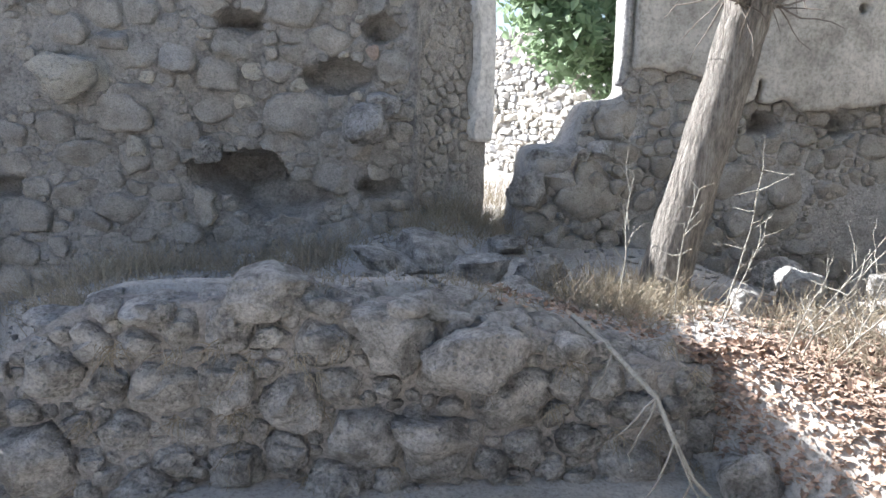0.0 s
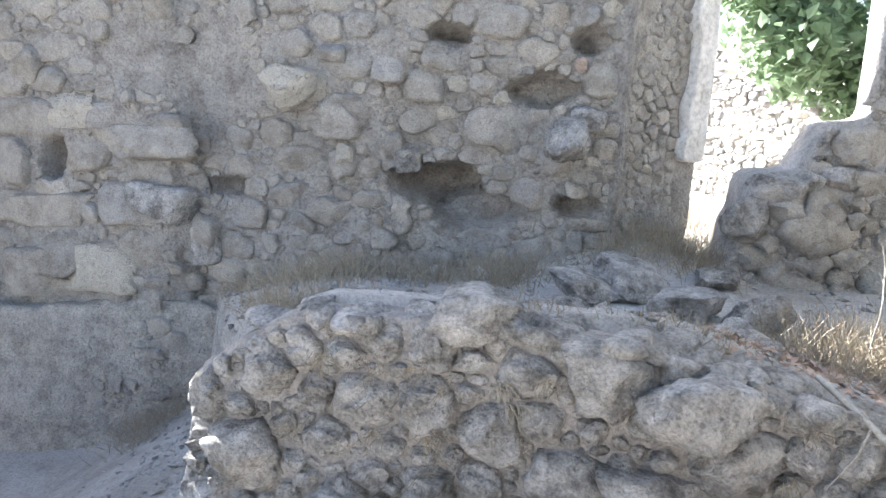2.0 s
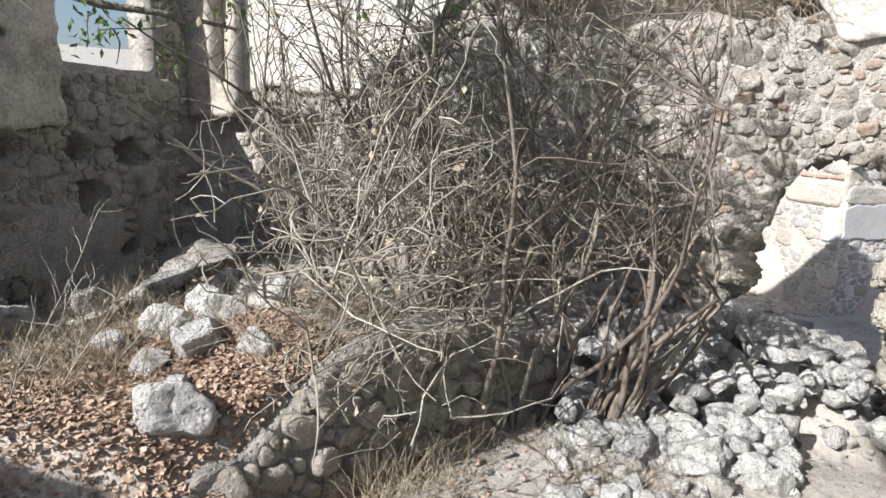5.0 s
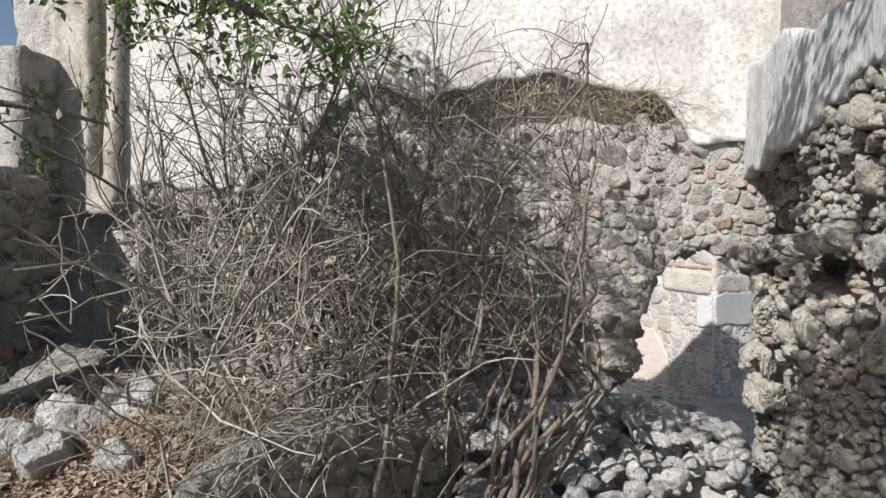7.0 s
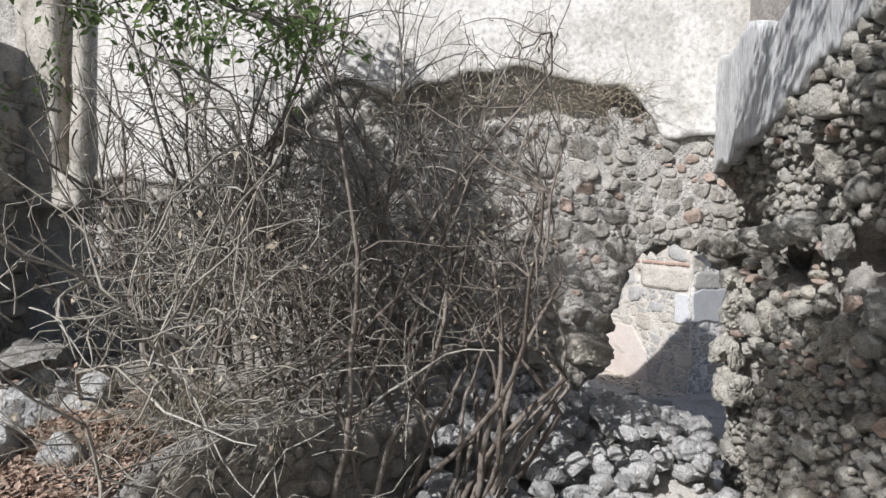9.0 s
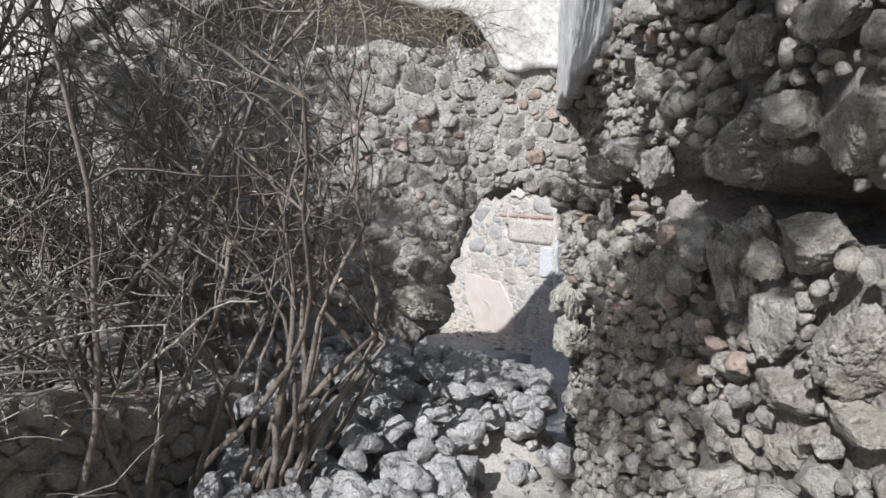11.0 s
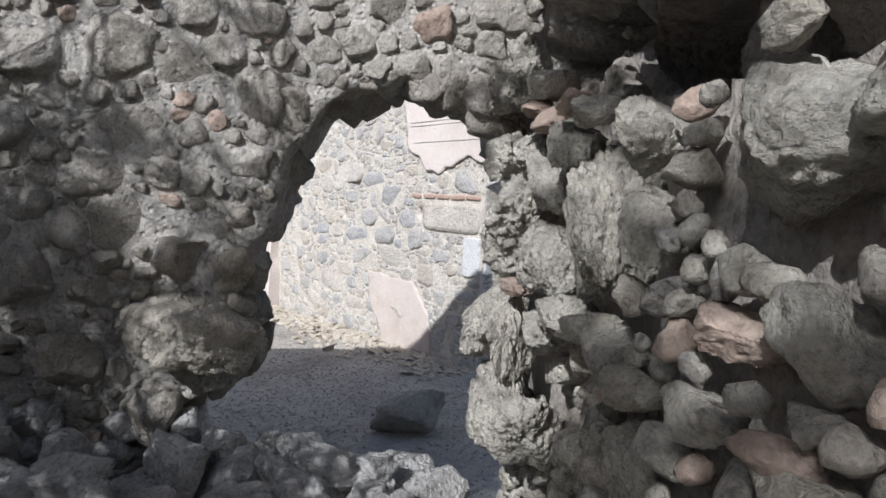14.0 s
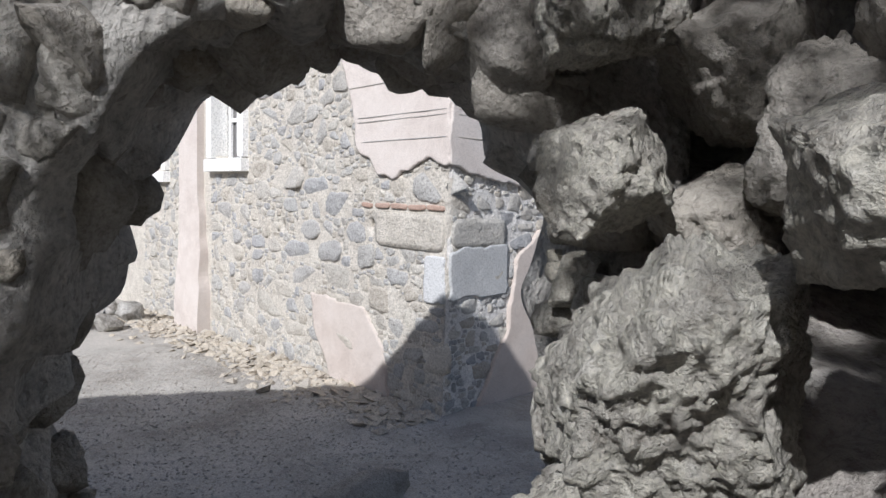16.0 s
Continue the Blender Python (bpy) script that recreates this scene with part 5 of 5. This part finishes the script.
# loose pebbles on the terrace and the court
places = np.r_[np.c_[r0.uniform(-2.6, 4.5, 2600), r0.uniform(2.6, 4.8, 2600)], np.c_[r0.uniform(1.6, 5.6, 2600), r0.uniform(-1.5, 1.8, 2600)], np.c_[r0.uniform(-3, -1.6, 500), r0.uniform(2, 4.4, 500)]]
on_ground_list = ground_height(places[:, 0], places[:, 1])
tagged(new("pebbles", mesh_of("pebbles", *pebbles(places, 0.006 + 0.03 * r0.random(len(places)) ** 3), limestone, False)), "loose grey pebbles on the dusty ground", "pebbles", kind="stuff")

# ---- stones of the walls ----
low_set = pack((-1.75, 1.5, -0.5, 0.85), lambda u, v: low_in(u, v + 0.03), [(0.2, 0.28, 40), (0.13, 0.2, 160), (0.08, 0.13, 900), (0.045, 0.08, 2600)], 301, 1.45)
masonry(low_wall, low_face, (-1.8, 1.6, -0.6, 0.95), low_set, low_in, low_front, limestone, 302, 140, (), lambda s: -s[2], 0.6, 1.7, sides=22, power=2.8)
lay(low_wall, low_face, sorted([s for s in low_set if s[2] > 0.04], key=lambda s: -s[2])[:160], low_front, limestone, 304, 160, 0.05, 0.03, (), None, 0.8, 4)
r0 = np.random.default_rng(303)
for k in range(26):
    x = -1.25 + 2.6 * k / 25 + r0.normal() * 0.04
    w = r0.uniform(0.14, 0.26)
    set_stone(low_wall, x, 2.42 + r0.uniform(-0.02, 0.22), float(low_top(np.array(x))) - 0.06, w * 1.2, w, w * 0.6, int(r0.integers(0, 12)), limestone, 3, (0, 0, r0.uniform(0, 180)))
set_stone(low_wall, 0.40, 2.34, 0.52, 0.46, 0.36, 0.34, 2, limestone, 4, (8, 10, 5))
set_stone(low_wall, -0.42, 2.45, 0.78, 0.42, 0.36, 0.22, 4, limestone, 4, (0, -6, 15))
set_stone(low_wall, 0.22, 2.34, 0.22, 0.42, 0.3, 0.22, 5, limestone, 4, (0, 8, 0))

big_nw = [(-2.18, 1.63, 0.24, 0.17, 0.05), (-4.4, 1.33, 0.42, 0.15, 0), (-3.45, 0.68, 0.28, 0.17, 0), (-4.1, 0.28, 0.26, 0.2, 0), (-3.35, 0.33, 0.17, 0.18, 0), (-1.78, 1.13, 0.11, 0.14, 0), (-2.2, 1.95, 0.2, 0.1, 0), (-1.72, 1.42, 0.24, 0.16, 0), (-3.9, 1.05, 0.3, 0.14, 0), (-0.1, 1.36, 0.17, 0.15, 0), (-0.6, 1.42, 0.2, 0.14, 0), (-0.3, 0.95, 0.2, 0.13, 0), (0.05, 0.78, 0.15, 0.09, 0), (-1.35, 0.75, 0.09, 0.2, 0), (-0.75, 0.62, 0.22, 0.14, 0), (-4.55, 0.95, 0.2, 0.2, 0), (-4.5, 0.6, 0.25, 0.14, 0)]


def clear_of(stones, inside):
    def test(u, v):
        ok = inside(u, v)
        for x, z, a, b, t in stones:
            ok &= ((np.abs(u - x) / a) ** 2.6 + (np.abs(v - z) / b) ** 2.6) > 1.05
        return ok
    return test


nw_all = lambda u, v: nw_in(u, v + 0.05) & (holes_at(u, v, NW_HOLES) < 0.05) & (v > -0.15)
nw_free = clear_of(big_nw, lambda u, v: nw_all(u, v) & (cloud(u, v, 0.9, 305) < 0.35 + 0.5 * (v < 1.2)))
nw_set = big_nw + pack((-5.05, 0.25, -0.1, 3.0), nw_free, [(0.2, 0.3, 120), (0.13, 0.2, 700), (0.08, 0.12, 2400), (0.045, 0.075, 4000)], 306, 1.9, wobble=0.1)
masonry(north_wall, nw_face, (-5.1, 0.35, -0.3, 3.2), nw_set, nw_all, nw_front, wall_stone, 307, 300, ((0.05, pale_stone), (0.03, red_stone)), lambda s: -s[2] + (5 if s[1] > 2.5 else 0), 0.36, 1.5, power=3.6, rock=0.28)
set_stone(north_wall, -2.18, 4.8, 1.63, 0.5, 0.3, 0.34, 1, pale_stone, 4, (0, -3, 0))
set_stone(north_wall, -0.08, 4.72, 1.36, 0.38, 0.36, 0.34, 3, limestone, 4, (0, 5, 10))
# squared stones set flush into the wall: x, z, width, height
BLOCKS = [(-4.18, 1.39, 1.01, 0.33), (-3.34, 1.17, 0.97, 0.28), (-1.79, 1.13, 0.2, 0.23), (-3.74, 0.14, 0.67, 0.43), (-3.21, 0.69, 0.6, 0.34), (-4.36, 0.07, 0.51, 0.45), (-2.94, 0.38, 0.4, 0.34), (-2.14, 1.64, 0.48, 0.31), (-1.84, 1.42, 0.45, 0.3), (0.02, 1.46, 0.27, 0.26), (-4.14, 0.6, 0.85, 0.28), (-1.29, 1.15, 0.21, 0.2), (-1.85, 1.89, 0.23, 0.15), (-4.32, 1.73, 0.29, 0.33)]
for k, (x, z, w, h) in enumerate(BLOCKS):
    kind = (pale_stone, wall_stone, limestone)[(0, 1, 0, 0, 2, 1, 2, 0, 1, 2, 1, 2, 1, 1)[k]]
    ob = new("stone", mesh_of("stone", *boulder(900 + k, 4, 5.5, 0.09, 3), kind))
    ob.matrix_basis = pose(x, 4.9 - float(nw_front(np.array(x), np.array(z))) + 0.03, z, k * 3 - 15, k % 5 * 2 - 4, k % 4 * 3 - 5) @ Matrix.Diagonal((w / 2, 0.12, h / 2, 1))
    under(ob, north_wall)
splay_in = lambda u, v: u < 0.66
masonry(north_wall, splay_face, (0.02, 0.7, 0.3, 2.6), pack((0.05, 0.68, 0.3, 2.6), splay_in, [(0.05, 0.1, 900)], 308, 1.3), splay_in, lambda u, v: 0.0 + 0 * u, wall_stone, 309, 200, bulge=0.4)
big_ne = [(1.55, 0.92, 0.26, 0.22, 0), (1.3, 1.07, 0.16, 0.13, 0), (2.75, 0.95, 0.22, 0.15, 0), (3.2, 0.93, 0.18, 0.15, 0), (1.35, 0.42, 0.32, 0.15, 0), (2.0, 0.55, 0.17, 0.16, 0), (1.8, 1.4, 0.2, 0.13, 0)]
ne_all = lambda u, v: ne_in(u, v + 0.05) & (holes_at(u, v, NE_HOLES) < 0.05) & ~ne_plaster(u, v) & (v > -0.1)
ne_free = clear_of(big_ne, lambda u, v: ne_all(u, v) & ((u < 3.4) | (v > 0.95) | (cloud(u, v, 0.6, 311) > 0.3)))
ne_set = big_ne + pack((0.97, 5.6, -0.1, 2.9), ne_free, [(0.16, 0.24, 200), (0.1, 0.15, 900), (0.06, 0.09, 2400), (0.04, 0.06, 1800)], 312, 1.8)
masonry(north_east, ne_face, (0.9, 5.7, -0.2, 3.0), ne_set, ne_all, ne_front, wall_stone, 313, 300, ((0.03, red_stone),), lambda s: -s[2], 0.6, power=3.2)
set_stone(north_east, 1.28, 4.72, 1.12, 0.42, 0.4, 0.26, 6, limestone, 4)
set_stone(north_east, 1.08, 4.65, 0.88, 0.34, 0.4, 0.36, 2, limestone, 4)
stump = lambda u, v: ne_in(u, v + 0.06) & (u < 1.85)
lay(north_east, ne_face, pack((0.98, 1.85, 0.15, 1.65), stump, [(0.17, 0.26, 50), (0.1, 0.15, 200), (0.05, 0.09, 500)], 318, 1.4), ne_front, limestone, 319, 120, 0.05, 0.03, ((0.5, wall_stone),), None, 1.0, 4)
masonry(west_wall, west_face, (0, 3.0, -1.5, 0.3), pack((0, 2.9, -1.4, 0.2), lambda u, v: west_in(u, v + 0.06) & (cloud(u, v, 0.4, 314) > 0.3), [(0.1, 0.2, 200), (0.04, 0.08, 700)], 315, 1.6), west_in, west_front, wall_stone, 316, 200, bulge=0.35)
masonry(bank_wall, bank_face, (0, 3.1, -0.6, 0.75), pack((0, 3, -0.5, 0.7), lambda u, v: bank_in(u, v + 0.03), [(0.1, 0.18, 300), (0.05, 0.09, 1200)], 317, 1.4), bank_in, bank_front, wall_stone, 318, 220, bulge=0.8)

big_e = [(-0.52, 0.57, 0.23, 0.16, 0.05), (-0.66, 0.82, 0.09, 0.1, 0), (-0.42, 0.28, 0.12, 0.15, 0), (-0.28, 0.05, 0.16, 0.12, 0), (-0.48, 0.88, 0.09, 0.1, 0)]
e_all = lambda u, v: east_in(u, v) & ~east_plaster(u, v - 0.05) & (holes_at(u, v, EAST_HOLES) < 0.05) & (v > -0.5) & (v < 3.2)
e_free = clear_of(big_e, e_all)
e_set = big_e + pack((-1.75, 4.4, -0.5, 3.2), e_free, [(0.14, 0.22, 160), (0.08, 0.13, 1500), (0.05, 0.075, 3200), (0.035, 0.05, 4200)], 321, 1.7)
low_e = lambda s: s[1] < 0.9 and s[0] < 1.4
lay(east_wall, east_face, [s for s in e_set if low_e(s)], east_front, wall_stone, 324, 240, 0.05, 0.01, ((0.06, red_stone), (0.2, east_stone)), lambda s: abs(s[0] + 0.5) - 2 * s[2], 1.0, 4)
pick = np.random.default_rng(325)
sparse = [s for s in e_set if not low_e(s) and (s[1] < 1.0 or s[2] > 0.07 or pick.random() < 0.72)]
masonry(east_wall, east_face, (-1.8, 4.5, -0.6, 3.3), sparse, e_all, east_front, east_stone, 322, 300, ((0.08, wall_stone), (0.07, red_stone)), lambda s: abs(s[0] + 0.9) - 2 * s[2], 0.38, 1.55, 0.97, power=2.8, rock=0.34)
set_stone(east_wall, 5.78, -0.53, 0.59, 0.4, 0.52, 0.33, 2, pale_stone, 6, (6, 0, 4))
# ragged stones round the rim of the broken arch
r0 = np.random.default_rng(323)
rim = [p for p in ARCH if p[1] > -1]
for (y0, z0), (y1, z1) in zip(rim, rim[1:]):
    steps = max(1, int(math.hypot(y1 - y0, z1 - z0) / 0.08))
    for k in range(steps):
        t = (k + 0.5) / steps
        for x in (5.86, 6.04, 6.24):
            w = r0.uniform(0.09, 0.22)
            y, z = y0 + t * (y1 - y0), z0 + t * (z1 - z0)
            out = Vector((y + 1.2, z - 0.6)).normalized() * r0.uniform(0.01, 0.09)
            set_stone(east_wall, x, y + out.x, z + out.y, w * 1.3, w, w, int(r0.integers(0, 12)), wall_stone, 3, (r0.normal() * 20, r0.normal() * 20, r0.uniform(0, 180)))

# boulders and pebbles of the south wall
# x, z, width, height, shape, depth against height
NEAR_STONES = [(2.72, 1.25, 0.36, 0.32, 0, 0.8), (2.40, 1.14, 0.22, 0.21, 2, 0.9), (2.27, 1.35, 0.24, 0.17, 3, 1.1), (2.68, 1.62, 0.52, 0.26, 1, 1.4), (2.42, 1.66, 0.22, 0.14, 4, 1.2), (3.50, 1.59, 0.2, 0.2, 2, 0.9), (2.06, 1.15, 0.26, 0.24, 1, 0.9), (2.31, 0.98, 0.3, 0.13, 4, 1.2), (2.70, 0.72, 0.2, 0.25, 3, 0.7), (2.68, 1.90, 0.36, 0.2, 0, 1.1), (2.25, 1.88, 0.28, 0.13, 2, 1.2), (3.65, 1.95, 0.32, 0.26, 3, 0.8), (3.02, 1.29, 0.24, 0.22, 4, 0.8), (3.10, 1.16, 0.17, 0.16, 1, 0.9)]
MIDDLE_STONES = [(3.42, 1.14, 0.27, 0.29, 1, 0.9), (3.59, 1.28, 0.11, 0.12, 2, 1.1), (3.96, 1.19, 0.28, 0.18, 0, 1.2), (3.76, 1.22, 0.13, 0.08, 3, 1.3), (3.86, 1.02, 0.11, 0.1, 4, 1.1), (4.05, 0.89, 0.16, 0.07, 1, 1.3), (4.24, 0.76, 0.15, 0.13, 2, 1.0), (4.38, 0.88, 0.22, 0.11, 3, 1.2), (4.28, 1.22, 0.14, 0.13, 0, 1.0), (4.25, 1.09, 0.13, 0.14, 1, 0.9), (4.46, 0.9, 0.24, 0.06, 4, 1.6), (3.47, 0.95, 0.13, 0.08, 2, 1.2), (3.52, 1.35, 0.1, 0.06, 3, 1.3), (4.55, 1.09, 0.42, 0.31, 0, 0.85)]
FAR_STONES = [(5.55, 1.27, 0.25, 0.185, 2, 1.15), (5.4, 1.045, 0.54, 0.36, 1, 0.9), (5.07, 1.245, 0.17, 0.15, 3, 1.1), (4.86, 1.165, 0.21, 0.18, 4, 1.1), (4.7, 1.24, 0.17, 0.13, 1, 1.1), (4.82, 0.98, 0.29, 0.19, 2, 1.0), (5.24, 0.71, 0.42, 0.25, 0, 0.55), (4.85, 0.81, 0.18, 0.12, 3, 1.1), (4.67, 0.88, 0.23, 0.1, 4, 1.3), (5.65, 1.52, 0.34, 0.22, 0, 1.2), (4.92, 1.4, 0.26, 0.1, 1, 1.4), (4.5, 1.285, 0.11, 0.07, 2, 1.3), (5.55, 0.72, 0.34, 0.3, 4, 0.8), (5.5, 0.4, 0.4, 0.34, 2, 0.8), (5.1, 0.5, 0.34, 0.24, 1, 0.9)]
PALE_STONES = [(2.46, 1.29, 0.1, 0.13, 1, 0.9), (2.13, 1.61, 0.3, 0.21, 0, 1.1), (2.0, 1.0, 0.22, 0.09, 3, 1.4), (2.27, 0.84, 0.21, 0.075, 2, 1.4), (2.48, 0.75, 0.17, 0.09, 4, 1.2), (3.75, 1.31, 0.13, 0.085, 2, 1.2), (3.69, 1.12, 0.13, 0.15, 0, 0.9), (3.65, 1.04, 0.11, 0.07, 3, 1.2), (3.86, 0.88, 0.13, 0.065, 1, 1.3), (3.63, 1.41, 0.15, 0.045, 4, 1.8), (4.27, 0.855, 0.14, 0.065, 2, 1.3), (3.92, 1.29, 0.07, 0.045, 1, 1.3)]
RED_STONES = [(2.79, 1.045, 0.12, 0.05, 0, 1.3), (2.71, 1.005, 0.11, 0.045, 2, 1.3), (2.53, 0.99, 0.13, 0.06, 3, 1.2), (3.24, 1.31, 0.13, 0.09, 1, 1.0), (3.13, 1.07, 0.1, 0.045, 4, 1.3), (3.62, 1.375, 0.12, 0.04, 2, 1.8), (3.62, 1.445, 0.045, 0.04, 0, 1.0), (3.66, 0.95, 0.15, 0.065, 3, 1.2), (4.0, 1.0, 0.19, 0.07, 1, 1.2), (3.89, 0.91, 0.11, 0.045, 4, 1.3), (5.12, 0.885, 0.27, 0.055, 2, 1.8), (4.93, 1.345, 0.16, 0.05, 0, 1.8), (4.79, 1.305, 0.17, 0.065, 3, 1.6), (4.63, 1.315, 0.16, 0.045, 1, 2.0)]
chosen = [(NEAR_STONES, pebble_stone), (MIDDLE_STONES, boulder_stone), (FAR_STONES, boulder_stone), (PALE_STONES, pale_stone), (RED_STONES, red_stone)]
big_s = [(x, z, w / 2, h / 2, 0) for stones, m in chosen for x, z, w, h, k, d in stones]
s_free = clear_of(big_s, lambda u, v: south_in(u, v) & ~south_plaster(u, v - 0.03) & (holes_at(u, v, SOUTH_HOLES) < 0.05))
s_set = pack((0.6, 6.0, -0.55, 2.9), s_free, [(0.11, 0.16, 60), (0.07, 0.11, 700), (0.05, 0.07, 3500), (0.03, 0.045, 7000)], 331, 1.35, 0.1)
close = lambda s: 1.7 < s[0] < 5.8 and s[1] < 2.1
lay(south_wall, south_face, [s for s in s_set if close(s)], south_front, pebble_stone, 334, 300, 0.05, 0.055, ((0.1, red_stone), (0.08, pale_stone), (0.3, boulder_stone), (0.15, limestone)), lambda s: abs(s[1] - 1.0) + abs(s[0] - 3.8) * 0.4 - 3 * s[2], 1.15, 3)
masonry(south_wall, south_face, (0.5, 6.05, -0.6, 3.0), [s for s in s_set if not close(s)], s_free, lambda u, v: south_front(u, v) + 0.05, pebble_stone, 333, 200, ((0.06, red_stone), (0.06, pale_stone)), lambda s: abs(s[1] - 1.0) + abs(s[0] - 4.2) * 0.4, 1.2, 1.5, 0.93)
for stones, m in chosen:
    for x, z, w, h, k, d in stones:
        deep = h * d
        set_stone(south_wall, x, -1.545 - 0.36 * deep, z, w * 1.04, deep, h * 1.06, k, m, 6 if w * h > 0.055 else 5 if w * h > 0.012 else 4, (k * 9 - 14, k * 7 - 12, 180 * (k % 2) + k * 8 - 14))
# extra stones added over the hollow to keep the sun out of it
for x, z, w, d in ((4.2, 1.63, 0.5, 0.36), (4.62, 1.585, 0.42, 0.34), (3.85, 1.66, 0.36, 0.3)):
    set_stone(south_wall, x, -1.6, z, w, d, 0.2, int(x * 10), pebble_stone, 5, (0, 8, 10))
for x, y, z, w in ((5.2, -1.95, 1.18, 0.3), (5.45, -1.92, 1.3, 0.3), (5.65, -1.9, 1.45, 0.3), (5.3, -2.0, 1.45, 0.34), (5.05, -1.9, 1.4, 0.3), (5.62, -1.85, 1.2, 0.24), (4.98, -1.8, 1.12, 0.26), (4.4, -1.9, 1.4, 0.3), (4.1, -1.88, 1.4, 0.28)):
    set_stone(south_wall, x, y, z, w, w, w, int(x * 7), wall_stone, 5, (x * 60, 20, x * 90))
